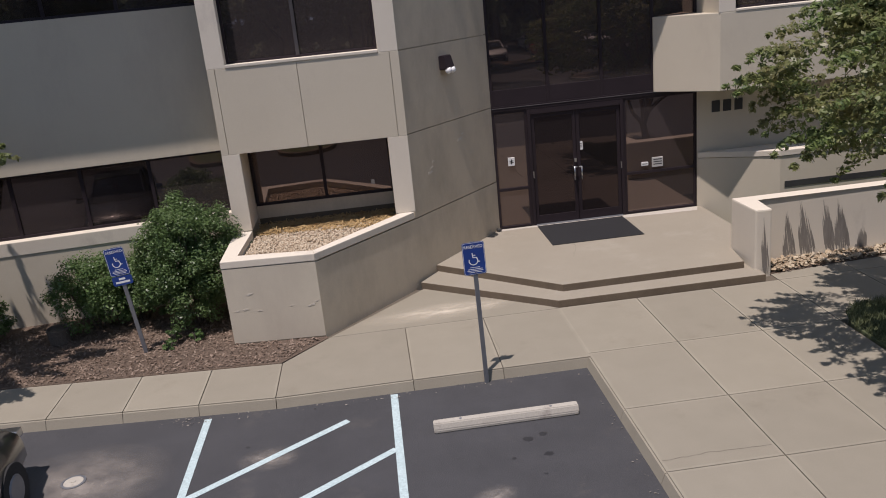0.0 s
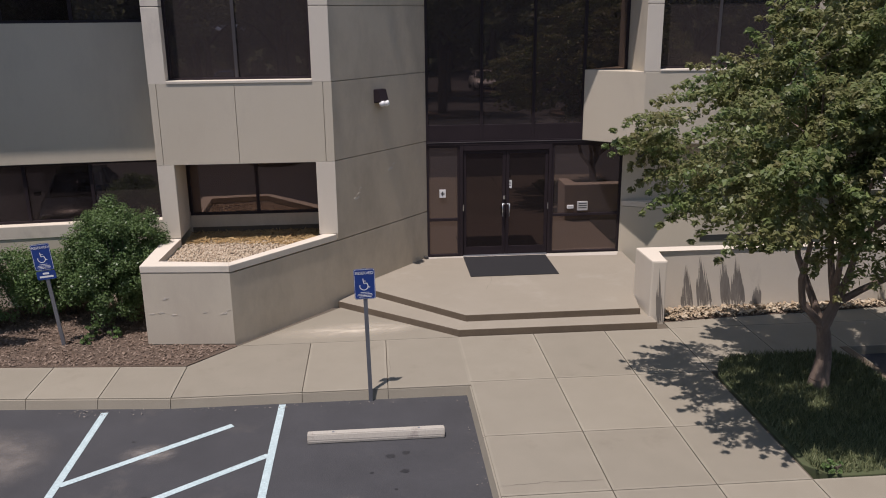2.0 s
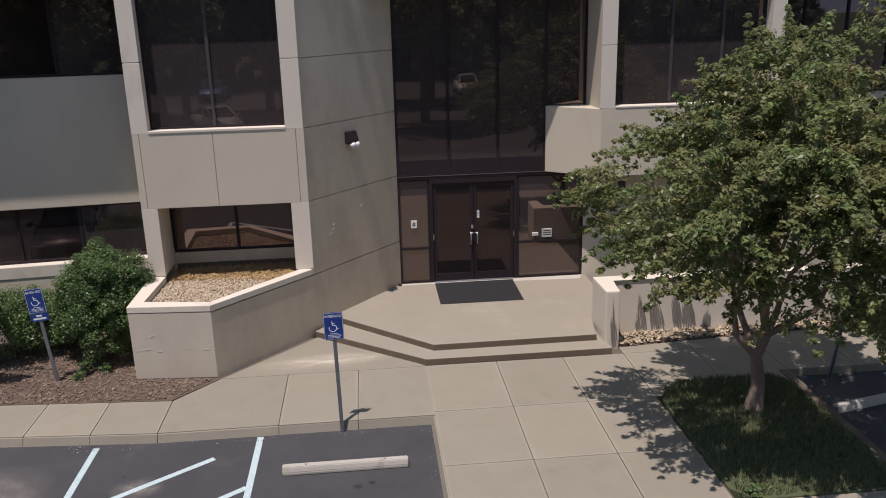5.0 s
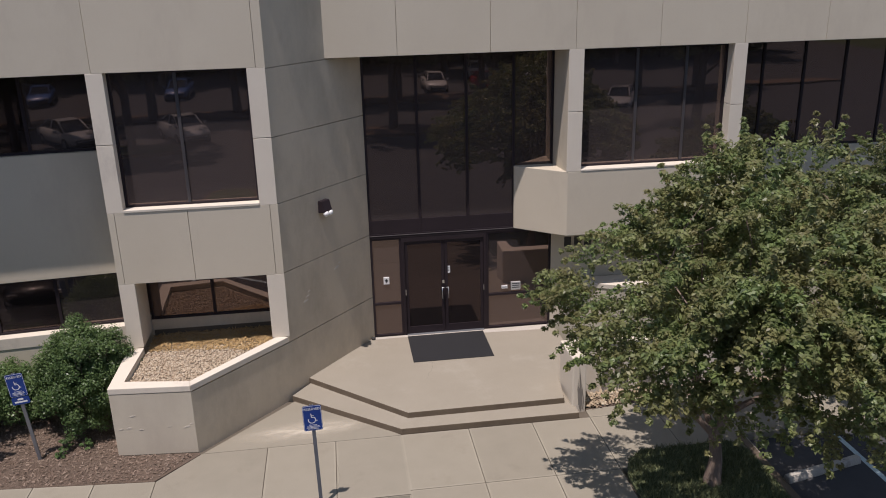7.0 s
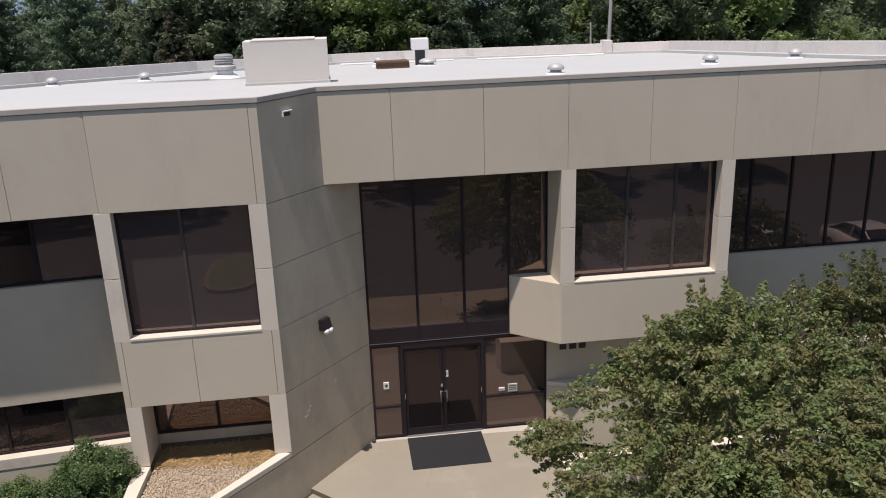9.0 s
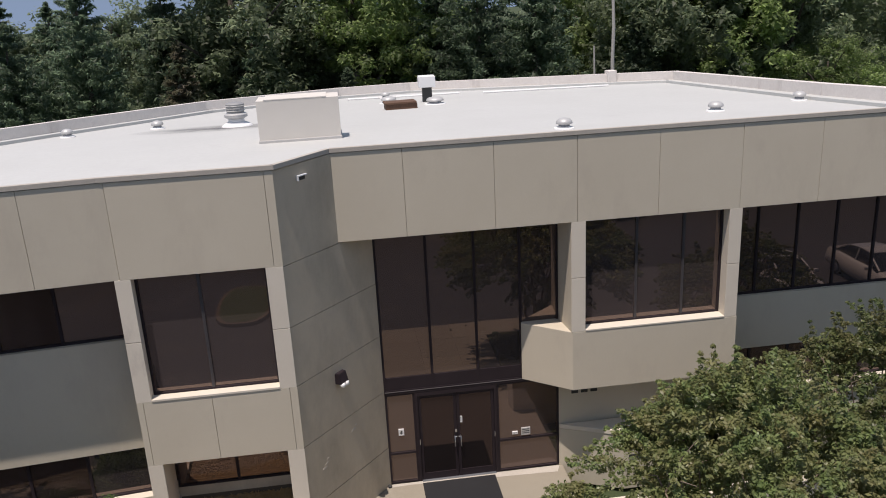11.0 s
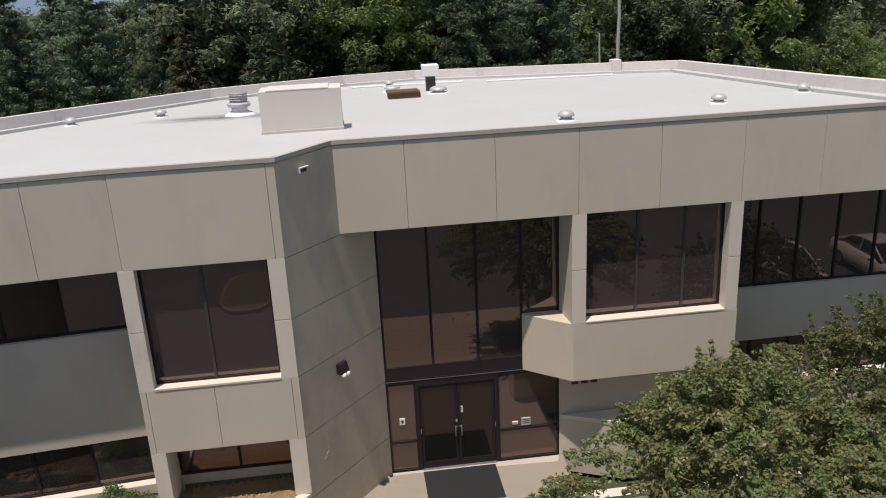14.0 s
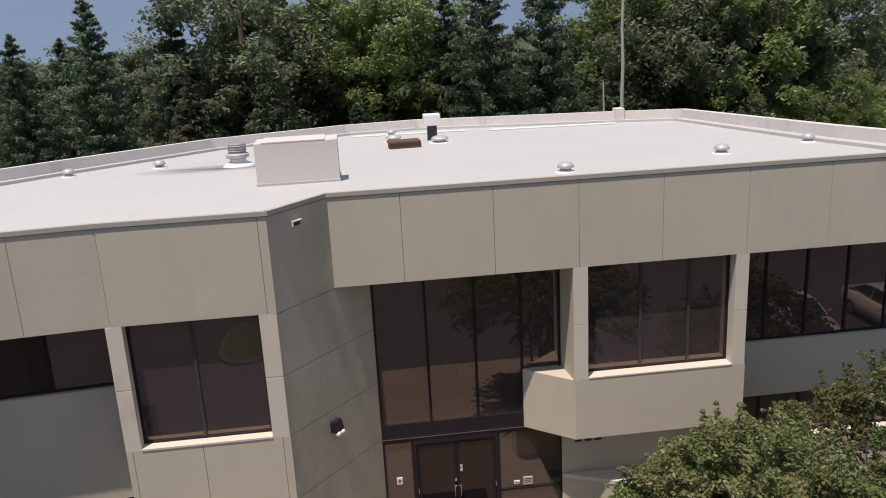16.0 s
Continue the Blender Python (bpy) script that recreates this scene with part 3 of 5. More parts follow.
kerb = tagged(new("kerb"), "concrete kerb beside the grass island, shade put into its dark colour", "kerb", kind="structure")
# the dark concrete puts the tree's shade into the kerb's colour
part("kerb_stone", box(9.7, 9.85, 5.0, 10.12, -0.3, 0.01, 0.015), RISER, kerb)
lawn = tagged(part("lawn", prism([(7.45, 6.3), (9.4, 6.3), (9.68, 6.55), (9.7, 9.6), (9.45, 9.95), (7.75, 9.9), (7.4, 9.65), (7.22, 9.2), (7.2, 6.6)], -0.3, 0.02, 0.015), LAWN), "small patch of grass round the tree", "lawn", kind="structure")

# proud dark strip that stands for the shadow line under the planter
part("base_shade_strip", prism([(PA[0] - 0.004, PA[1] - 0.004), (PB[0] + 0.002, PB[1] - 0.005), (PB[0], PB[1] + 0.05), (PA[0] + 0.05, PA[1] + 0.03)], 0.0, 0.028), JOINT, planter, "dark strip standing for the shadow under the planter")
# road paint
paint = tagged(new("road_marking"), "worn pale blue-white parking stripes", "marking", kind="structure")
for x in (0.52, -2.06, 11.72):
    top = 9.22 if x < 5 else 10.02
    part("stripe", box(x - 0.05, x + 0.05, 4.6, top, LOT + 0.001, LOT + 0.005), PAINT, paint)
for k in range(3):
    y1 = 9.08 - 1.315 * k
    p, q = Vector((0.48, y1)), Vector((-2.02, y1 - 2.5 * 0.72))
    if k == 0:
        p = p + (q - p) * 0.24
    d = (q - p).normalized() * 0.05
    part("stripe", prism([(p.x - d.y, p.y + d.x), (q.x - d.y, q.y + d.x), (q.x + d.y, q.y - d.x), (p.x + d.y, p.y - d.x)], LOT + 0.001, LOT + 0.0045), PAINT, paint)

# ---- entrance ----
CHROME = surface("brushed_steel", (0.55, 0.55, 0.56), (0.65, 0.65, 0.66), rough=0.28, metal=1.0, grain=60, bump=0.05)
GALV = surface("galvanised_steel", (0.19, 0.20, 0.22), (0.27, 0.28, 0.30), rough=0.5, metal=0.6, grain=40, bump=0.1)
WHITE = surface("white_enamel", (0.74, 0.74, 0.73), (0.80, 0.80, 0.79), rough=0.5, grain=30, bump=0.05)
GREYCARD = surface("grey_card", (0.42, 0.41, 0.40), (0.50, 0.49, 0.47), rough=0.7, grain=30, bump=0.05)
BLUE = surface("blue_sign_face", (0.012, 0.042, 0.20), (0.018, 0.055, 0.25), rough=0.45, grain=20, bump=0.03)
INK = surface("dark_ink", (0.03, 0.03, 0.03), (0.045, 0.045, 0.045), rough=0.6)
FLOOR = LANDING
DTOP = 2.73
entry = tagged(new("door_1"), "pair of closed dark bronze glass entrance doors", "door", kind="structure")
L0, MID, L1 = 3.90, 4.84, 5.78


def leaf(x0, x1, handle_x):
    lf = part("door_leaf", box(x0 + 0.005, x0 + 0.075, Y_DOOR + 0.01, Y_DOOR + 0.055, FLOOR + 0.02, DTOP - 0.12, 0.004), BRONZE, entry)
    part("stile", box(x1 - 0.075, x1 - 0.005, Y_DOOR + 0.01, Y_DOOR + 0.055, FLOOR + 0.02, DTOP - 0.12, 0.004), BRONZE, lf)
    part("rail", box(x0 + 0.075, x1 - 0.075, Y_DOOR + 0.012, Y_DOOR + 0.053, FLOOR + 0.02, FLOOR + 0.20, 0.004), BRONZE, lf)
    part("rail", box(x0 + 0.075, x1 - 0.075, Y_DOOR + 0.012, Y_DOOR + 0.053, DTOP - 0.20, DTOP - 0.12, 0.004), BRONZE, lf)
    part("pane", box(x0 + 0.07, x1 - 0.07, Y_DOOR + 0.028, Y_DOOR + 0.034, FLOOR + 0.19, DTOP - 0.19), DOOR_GLASS, lf)
    bm = tube((handle_x, Y_DOOR - 0.06, 1.15), (handle_x, Y_DOOR - 0.06, 1.43), 0.014, 0.014, 12)
    tube((handle_x, Y_DOOR - 0.06, 1.425), (handle_x + (0.06 if handle_x < MID else -0.06), Y_DOOR - 0.055, 1.425), 0.012, 0.012, 10, bm)
    for z in (1.18, 1.42):
        tube((handle_x, Y_DOOR - 0.06, z), (handle_x, Y_DOOR + 0.012, z), 0.010, 0.010, 10, bm)
    part("handle", bm, CHROME, lf, "brushed steel pull handle", smooth=True)
    part("hinge", box(x0 - 0.012 if handle_x > (x0 + x1) / 2 else x1 - 0.008, x0 + 0.012 if handle_x > (x0 + x1) / 2 else x1 + 0.016, Y_DOOR - 0.02, Y_DOOR + 0.012, 1.28, 1.42, 0.004), CHROME, lf, "steel pivot hinge")


leaf(L0, MID, MID - 0.075)
leaf(MID, L1, MID + 0.075)
part("lock", box(MID - 0.06, MID - 0.012, Y_DOOR - 0.006, Y_DOOR + 0.012, 1.52, 1.60, 0.004), CHROME, entry, "steel lock cylinder")
for a, b, c, d in ((L0 - 0.07, L0, FLOOR, DTOP), (L1, L1 + 0.07, FLOOR, DTOP), (L0, L1, DTOP - 0.12, DTOP)):
    part("door_frame", box(a, b, Y_DOOR - 0.02, Y_DOOR + 0.1, c, d, 0.005), BRONZE, entry)
part("threshold", box(L0, L1, Y_DOOR - 0.06, Y_DOOR + 0.08, FLOOR, FLOOR + 0.016, 0.004), GALV, entry, "worn metal threshold")
PALE_EDGE = surface("limed_concrete", (0.442, 0.408, 0.357), (0.51, 0.476, 0.425), (0.357, 0.315, 0.255), grain=30, blotch=3, rough=0.95)
part("limed_edge", prism([(3.02, 15.17), (3.6, 15.2), (5.8, 15.09), (7.3, 15.02), (7.42, 15.297), (3.1, 15.297)], LANDING - 0.01, LANDING + 0.003), PALE_EDGE, steps)
# added lighter strip that paints the highlight along the header's top edge
part("header_highlight", box(DX + 0.01, 7.41, Y_DOOR - 0.034, Y_DOOR + 0.02, DTOP + 0.057, DTOP + 0.068, 0.002), GREY_BRONZE, entry, "thin grey strip standing for the highlight on the header")
part("header", box(DX, 7.42, Y_DOOR - 0.025, Y_DOOR + 0.1, DTOP, DTOP + 0.055, 0.006), BRONZE, entry)
glazing("window_9", "narrow bronze side light left of the doors", DX, L0 - 0.07, Y_DOOR, FLOOR, DTOP, rails=(1.09,))
glazing("window_10", "wide bronze side light right of the doors", L1 + 0.07, 7.42, Y_DOOR, FLOOR, DTOP, rails=(1.13,))
tagged(part("door_mat", box(3.89, 5.73, 13.80, 15.20, FLOOR, FLOOR + 0.014, 0.006), BLACK), "black rubber door mat on the landing", "door mat")


def notice(label, x0, x1, z0, z1, face, bars, y=Y_DOOR - 0.002):
    n = thing("notice", label, "notice", "notices on the entrance glass")
    part("card", box(x0, x1, y, y + 0.035, z0, z1), face, n)
    for a, b, c, d in bars:
        part("print", box(x0 + (x1 - x0) * a, x0 + (x1 - x0) * b, y - 0.002, y - 0.0005, z0 + (z1 - z0) * c, z0 + (z1 - z0) * d), INK, n)


notice("white square warning sticker on the side light", 3.385, 3.52, 1.59, 1.76, WHITE, ((0.2, 0.8, 0.35, 0.45), (0.2, 0.8, 0.55, 0.65), (0.42, 0.58, 0.2, 0.8)))
notice("white opening hours card on the door glass", 4.885, 4.975, 1.76, 1.94, WHITE, ((0.2, 0.8, 0.7, 0.76), (0.2, 0.8, 0.5, 0.56), (0.2, 0.8, 0.3, 0.36)), Y_DOOR + 0.024)
notice("small white label on the side light", 6.22, 6.36, 1.27, 1.34, WHITE, ((0.1, 0.9, 0.4, 0.6),))
notice("grey notice with fine print on the side light", 6.45, 6.68, 1.22, 1.42, GREYCARD, ((0.1, 0.9, 0.75, 0.85), (0.1, 0.9, 0.5, 0.6), (0.1, 0.9, 0.25, 0.35)))
num = thing("wall_number", "dark raised number plates on the tan wall", "sign")
for i in range(3):
    part("bar", box(7.74 + i * 0.245, 7.91 + i * 0.245, Y_DOOR - 0.025, Y_DOOR + 0.002, 2.24, 2.48, 0.006), INK, num)

# ---- lamps on the slanting wall ----
wl_ = thing("wall_light", "dark bronze wall light on the slanting wall", "wall light", at=Matrix.Translation((*slant(1.33, 0), 3.91)) @ pose(0, 0, 0, 0, 0, math.degrees(math.atan2(uy, ux))))
bm = bmesh.new()
vs = [bm.verts.new(p) for p in ((-0.14, 0.01, 0.14), (0.14, 0.01, 0.14), (0.14, 0.01, -0.12), (-0.14, 0.01, -0.12), (-0.13, -0.10, 0.14), (0.13, -0.10, 0.14), (0.13, -0.17, -0.10), (-0.13, -0.17, -0.10))]
for f in ((0, 1, 2, 3), (7, 6, 5, 4), (0, 4, 5, 1), (1, 5, 6, 2), (2, 6, 7, 3), (3, 7, 4, 0)):
    bm.faces.new([vs[i] for i in f])
bmesh.ops.bevel(bm, geom=bm.edges[:], offset=0.012, segments=2, affect="EDGES")
part("housing", bm, BRONZE, wl_)
for x in (-0.065, 0.065):
    part("lens", lathe([(0.035, 0.0), (0.062, 0.01), (0.06, 0.05), (0.045, 0.085), (0.01, 0.095)], 14, (0, 0, 0)), WHITE, wl_, "white flood lamp below the housing", smooth=True).matrix_basis = pose(x, -0.13, -0.10, 145, 0, 0)
sp = thing("overflow_spout", "pale metal overflow spout high on the slanting wall", "spout", at=Matrix.Translation((*slant(0.77, 0), 8.60)) @ pose(0, 0, 0, 0, 0, math.degrees(math.atan2(uy, ux))))
part("plate", box(-0.13, 0.13, -0.07, 0.01, 0.0, 0.025, 0.004), WHITE, sp)
part("cheek", box(-0.13, -0.105, -0.06, 0.01, -0.09, 0.0, 0.004), WHITE, sp)
part("opening", box(-0.10, 0.12, -0.012, 0.01, -0.09, -0.005, 0.004), INK, sp)
part("stub", lathe([(0.05, 0), (0.05, 0.05), (0.02, 0.06)], 10, (*slant(ul - 0.12, -0.05), LANDING)), INK, diag)

# patched plaster scars on the walls
SCAR = surface("pale_patch_plaster", (0.58, 0.53, 0.45), (0.65, 0.60, 0.52), (0.40, 0.36, 0.31), grain=60, blotch=8, rough=0.95, bump=0.8, depth=0.006)


def scar(owner, origin, along, out, size, seed):
    """A ragged smear of patching plaster on a wall face."""
    rnd = random.Random(seed)
    bm = bmesh.new()
    pts = []
    for i in range(14):
        a = 2 * math.pi * i / 14
        r = size * (0.35 + 0.5 * rnd.random())
        pts.append(Vector(origin) + Vector(along) * (math.cos(a) * r * 1.5) + Vector((0, 0, 1)) * (math.sin(a) * r * 0.5 + math.cos(a) * r * 0.5 * rnd.random()))
    top = [bm.verts.new(p + Vector(out) * 0.004) for p in pts]
    low = [bm.verts.new(p - Vector(out) * 0.004) for p in pts]
    bm.faces.new(top)
    for i in range(14):
        bm.faces.new((low[i], low[(i + 1) % 14], top[(i + 1) % 14], top[i]))
    part("patch", bm, SCAR, owner)


s_al, s_out = (ux, uy, 0), (uy, -ux, 0)
for k, (s, z, r) in enumerate(((1.66, 2.44, 0.085), (1.76, 2.52, 0.05), (0.66, 2.10, 0.045), (0.60, 2.02, 0.075), (0.72, 2.20, 0.04))):
    scar(diag, (*slant(s, 0), z), s_al, s_out, r, k)
pal = Vector((PB[0] - PA[0], PB[1] - PA[1], 0)).normalized()
pout = Vector((pal.y, -pal.x, 0))
for k, (f, z, r) in enumerate(((0.24, 0.85, 0.05), (0.18, 0.60, 0.05), (0.32, 0.56, 0.04), (0.08, 0.58, 0.04), (0.66, 0.60, 0.03), (0.86, 0.58, 0.06), (0.92, 0.64, 0.03))):
    scar(planter, Vector((PA[0], PA[1], z)) + pal * (f * 1.56), pal, pout, r, 20 + k)

# ---- signs ----
def outline_text(words, size, name, mat, parent, at):
    cu = bpy.data.curves.new(name, "FONT")
    cu.body, cu.size, cu.align_x, cu.align_y, cu.extrude = words, size, "CENTER", "CENTER", 0.001
    tmp = new(name, cu)
    me = bpy.data.meshes.new_from_object(tmp.evaluated_get(bpy.context.evaluated_depsgraph_get()))
    bpy.data.objects.remove(tmp)
    me.materials.clear()
    me.materials.append(mat)
    ob = new(name, me)
    ob.parent, ob.matrix_basis = parent, at
    return ob


def rounded(w, h, r, z0, z1, n=5):
    pts = []
    for cx, cy, a0 in ((w / 2 - r, h / 2 - r, 0), (-w / 2 + r, h / 2 - r, 90), (-w / 2 + r, -h / 2 + r, 180), (w / 2 - r, -h / 2 + r, 270)):
        for i in range(n + 1):
            a = radians(a0 + 90 * i / n)
            pts.append((cx + r * math.cos(a), cy + r * math.sin(a)))
    return prism(pts, z0, z1)


def parking_sign(label, m, height, second=False, legend=True):
    s = thing("parking_sign", label, "sign", "reserved parking signs", at=m)
    bm = prism([(-0.03, 0.0), (-0.03, 0.03), (-0.014, 0.03), (-0.012, 0.008), (0.012, 0.008), (0.014, 0.03), (0.03, 0.03), (0.03, 0.0)], -0.35, height, 0)
    part("post", bm, GALV, s, "galvanised steel channel post")
    up = pose(0, -0.002, height - 0.235, 90, 0, 0)
    p = part("panel", rounded(0.305, 0.457, 0.03, 0, 0.004), BLUE, s, "blue reserved parking panel")
    p.matrix_basis = up
    if not legend:
        p.data.materials[0] = GALV
        p["label"] = "plain grey metal back"
    if legend:
        b = part("border", rounded(0.293, 0.445, 0.027, 0.0042, 0.0048), WHITE, p)
        part("field", rounded(0.283, 0.435, 0.024, 0.005, 0.0056), BLUE, p)
        outline_text("RESERVED", 0.058, "lettering", WHITE, p, pose(0, 0.165, 0.0066))
        # wheel and seat strokes of the access mark
        bm = bmesh.new()
        for i in range(22):
            a0, a1 = radians(-200 + i * 11.5), radians(-200 + (i + 1) * 11.5)
            q = [bm.verts.new((-0.012 + r * math.cos(a), -0.03 + r * math.sin(a), 0.0066)) for r, a in ((0.052, a0), (0.065, a0), (0.065, a1), (0.052, a1))]
            bm.faces.new(q)
        for a, c, w in (((-0.022, 0.085), (-0.014, 0.01), 0.013), ((-0.016, 0.015), (0.035, 0.012), 0.013), ((-0.018, 0.048), (0.022, 0.045), 0.011), ((0.033, 0.014), (0.055, -0.05), 0.013), ((0.052, -0.05), (0.078, -0.045), 0.012)):
            a, c = Vector(a), Vector(c)
            d = (c - a).normalized() * w / 2
            bm.faces.new([bm.verts.new((v.x, v.y, 0.0067)) for v in (a + Vector((-d.y, d.x)), c + Vector((-d.y, d.x)), c - Vector((-d.y, d.x)), a - Vector((-d.y, d.x)))])
        part("access_mark", bm, WHITE, p)
        for z, w in ((-0.125, 0.13), (-0.15, 0.2), (-0.172, 0.22), (-0.194, 0.18)):
            part("print", box(-w / 2, w / 2, z - 0.0035, z + 0.0035, 0.0058, 0.0066), WHITE, p)
    for z in (0.19, -0.19):
        part("bolt", lathe([(0.009, 0.0), (0.009, 0.006), (0.004, 0.009)], 8, (0, z, 0.005)), GALV, p)
    if second:
        q = part("plate", rounded(0.305, 0.15, 0.025, 0, 0.004), BLUE, s, "small blue plate under the panel")
        q.matrix_basis = pose(0, -0.002, height - 0.235 - 0.315, 90, 0, 0)
        for z, w in ((0.03, 0.1), (-0.025, 0.22)):
            part("print", box(-w / 2, w / 2, z - 0.016, z + 0.016, 0.0042, 0.005), WHITE, q)
    return s


parking_sign("blue reserved parking sign on a post at the kerb", pose(1.84, 9.20, LOT, 0, -1, 2), 2.10)
parking_sign("blue reserved parking sign leaning in the mulch bed", pose(-3.42, 11.52, 0, 0, -5, 4), 1.85, second=True)
parking_sign("reserved parking sign half hidden behind the tree", pose(10.58, 9.95, LOT, 0, -7, 180), 1.9, legend=False)

# ---- wheel stops ----
STOPC = surface("wheel_stop_concrete", (0.405, 0.378, 0.326), (0.475, 0.444, 0.387), (0.282, 0.26, 0.224), grain=50, blotch=3, rough=0.9, bump=0.5, stain=((0.22, 0.194, 0.167), 3.0, 0.58, 0.72, (1, 1, 1)))


def wheel_stop(label, x0, x1, y, turn=0.0):
    w = thing("wheel_stop", label, "wheel stop", "wheel stops", at=pose((x0 + x1) / 2, y, LOT, 0, 0, turn))
    h = (x1 - x0) / 2
    bm = bmesh.new()
    prof = [(-0.085, 0), (-0.085, 0.05), (-0.055, 0.13), (0.055, 0.13), (0.085, 0.05), (0.085, 0)]
    a = [bm.verts.new((-h, py, pz)) for py, pz in prof]
    b = [bm.verts.new((h, py, pz)) for py, pz in prof]
    bm.faces.new(a)
    bm.faces.new(b[::-1])
    for i in range(6):
        bm.faces.new((a[i], b[i], b[(i + 1) % 6], a[(i + 1) % 6]))
    bmesh.ops.bevel(bm, geom=bm.edges[:], offset=0.012, segments=2, affect="EDGES")
    part("block", bm, STOPC, w)
    for x in (-h + 0.35, h - 0.35):
        part("pin", lathe([(0.018, 0.125), (0.018, 0.135), (0.008, 0.138)], 8, (x, 0, 0)), GALV, w)


wheel_stop("pale concrete wheel stop on the asphalt", 0.98, 2.85, 8.08)
wheel_stop("dirty concrete wheel stop in the tree's shade", 9.95, 11.60, 8.92, 13.0)
cover = thing("cleanout_cover", "round iron cover in the asphalt", "cover", at=pose(-3.5, 8.03, LOT))
part("ring", lathe([(0.15, -0.02), (0.15, 0.012), (0.125, 0.014), (0.12, 0.006), (0.02, 0.006)], 24), GALV, cover)
part("lid", lathe([(0.118, 0.0), (0.118, 0.012), (0.03, 0.014), (0.028, 0.022), (0.01, 0.024)], 24), STOPC, cover)

PALEMETAL = surface("pale_metal", (0.43, 0.43, 0.42), (0.51, 0.51, 0.50), rough=0.45, metal=0.2, grain=20, bump=0.05)

# ---- roof things ----
scr = thing("roof_box", "low tan stucco box standing on the white roof", "roof box")
SX0, SX1, SY, SZ = 0.79, 2.63, 16.30, deck_z(16.30)
SCREEN = surface("grey_white_stucco", (0.585, 0.555, 0.51), (0.635, 0.605, 0.555), (0.52, 0.49, 0.445), grain=60, blotch=1.2, rough=0.9, bump=0.25, depth=0.003)
part("wall", box(SX0, SX1, SY, SY + 0.85, SZ - 0.12, SZ + 0.95, 0.008), SCREEN, scr)
part("flashing", box(SX0 - 0.02, SX1 + 0.02, SY - 0.03, SY + 0.88, SZ - 0.12, SZ + 0.06, 0.01), GREYCARD, scr, "grey metal flashing at the foot")
part("cap", box(SX0 + 0.17, SX1 - 0.27, SY - 0.006, SY + 0.84, SZ + 0.95, SZ + 0.975, 0.004), SCREEN, scr)


def dome_vent(x, y, r, label="round white metal roof vent"):
    v = thing("roof_vent", label, "roof vent", "vents on the roof", at=pose(x, y, deck_z(y)))
    part("base", lathe([(r * 1.42, 0), (r * 1.38, 0.025), (r * 0.85, 0.05), (r * 0.80, 0.06)], 20), WHITE, v, smooth=False)
    part("neck", lathe([(r * 0.78, 0.055), (r * 0.74, 0.15)], 20), GALV, v, "dark metal neck under the hood")
    part("hood", lathe([(r * 0.72, 0.14), (r * 1.12, 0.112), (r * 1.16, 0.125), (r * 1.10, 0.17), (r * 0.82, 0.215), (r * 0.35, 0.24), (0.02, 0.245)], 20), PALEMETAL, v, "pale metal domed hood", smooth=True)


for x, y, r in ((7.5, 15.0, 0.19), (11.62, 16.31, 0.19), (14.38, 17.37, 0.17), (-2.63, 22.1, 0.18), (-4.9, 21.3, 0.17), (5.76, 24.3, 0.30), (4.35, 26.0, 0.28), (4.4, 28.6, 0.18)):
    dome_vent(x, y, r * 0.84)
DULL = surface("dull_grey_metal", (0.26, 0.26, 0.26), (0.34, 0.34, 0.335), rough=0.5, metal=0.2, grain=20, bump=0.05)
tv = thing("turbine_vent", "ribbed silver turbine vent on the roof", "roof vent", at=pose(-0.27, 21.22, deck_z(21.22)) @ Matrix.Scale(0.95, 4))
part("base", lathe([(0.46, 0), (0.42, 0.05), (0.24, 0.15), (0.23, 0.24)], 24), WHITE, tv)
part("collar", lathe([(0.22, 0.22), (0.34, 0.28), (0.34, 0.36), (0.24, 0.42)], 24), PALEMETAL, tv)
part("hood", lathe([(0.22, 0.40), (0.26, 0.44), (0.27, 0.66), (0.20, 0.70), (0.02, 0.71)], 24), DULL, tv)
for z in (0.47, 0.54, 0.61):
    part("rib", lathe([(0.262, z - 0.012), (0.285, z), (0.262, z + 0.012)], 24), PALEMETAL, tv)
RUST = surface("rusty_steel", (0.11, 0.06, 0.038), (0.155, 0.085, 0.052), (0.06, 0.034, 0.022), grain=30, blotch=4, rough=0.9, bump=0.5)
rc = thing("roof_hatch", "low rusty brown steel box on the roof", "roof hatch", at=pose(4.56, 23.43, deck_z(23.43), 0, 0, 4) @ Matrix.Scale(0.95, 4))
part("body", box(-0.52, 0.52, -0.28, 0.28, 0, 0.18, 0.01), RUST, rc)
part("lid", box(-0.56, 0.50, -0.31, 0.31, 0.18, 0.25, 0.015), RUST, rc)
st = thing("flue_stack", "square capped flue on the roof", "flue", at=pose(5.65, 25.6, deck_z(25.6)) @ Matrix.Scale(0.92, 4))
part("stack", box(-0.17, 0.17, -0.17, 0.17, 0, 0.60, 0.01), INK, st, "dark flue pipe")
part("cap", box(-0.30, 0.30, -0.30, 0.30, 0.55, 0.95, 0.02), WHITE, st, "pale metal cap")
part("pilaster", box(12.85, 13.18, 27.95, 28.4, deck_z(28.2) - 0.05, deck_z(28.2) + 0.52, 0.01), PARAPET, back)
for x0, y0, x1, y1 in ((3.0, 28.9, 7.2, 28.5), (8.0, 27.9, 12.6, 27.2)):
    part("pipe", tube((x0, y0, deck_z(y0) + 0.03), (x1, y1, deck_z(y1) + 0.03), 0.035, 0.035, 8), WHITE, back)

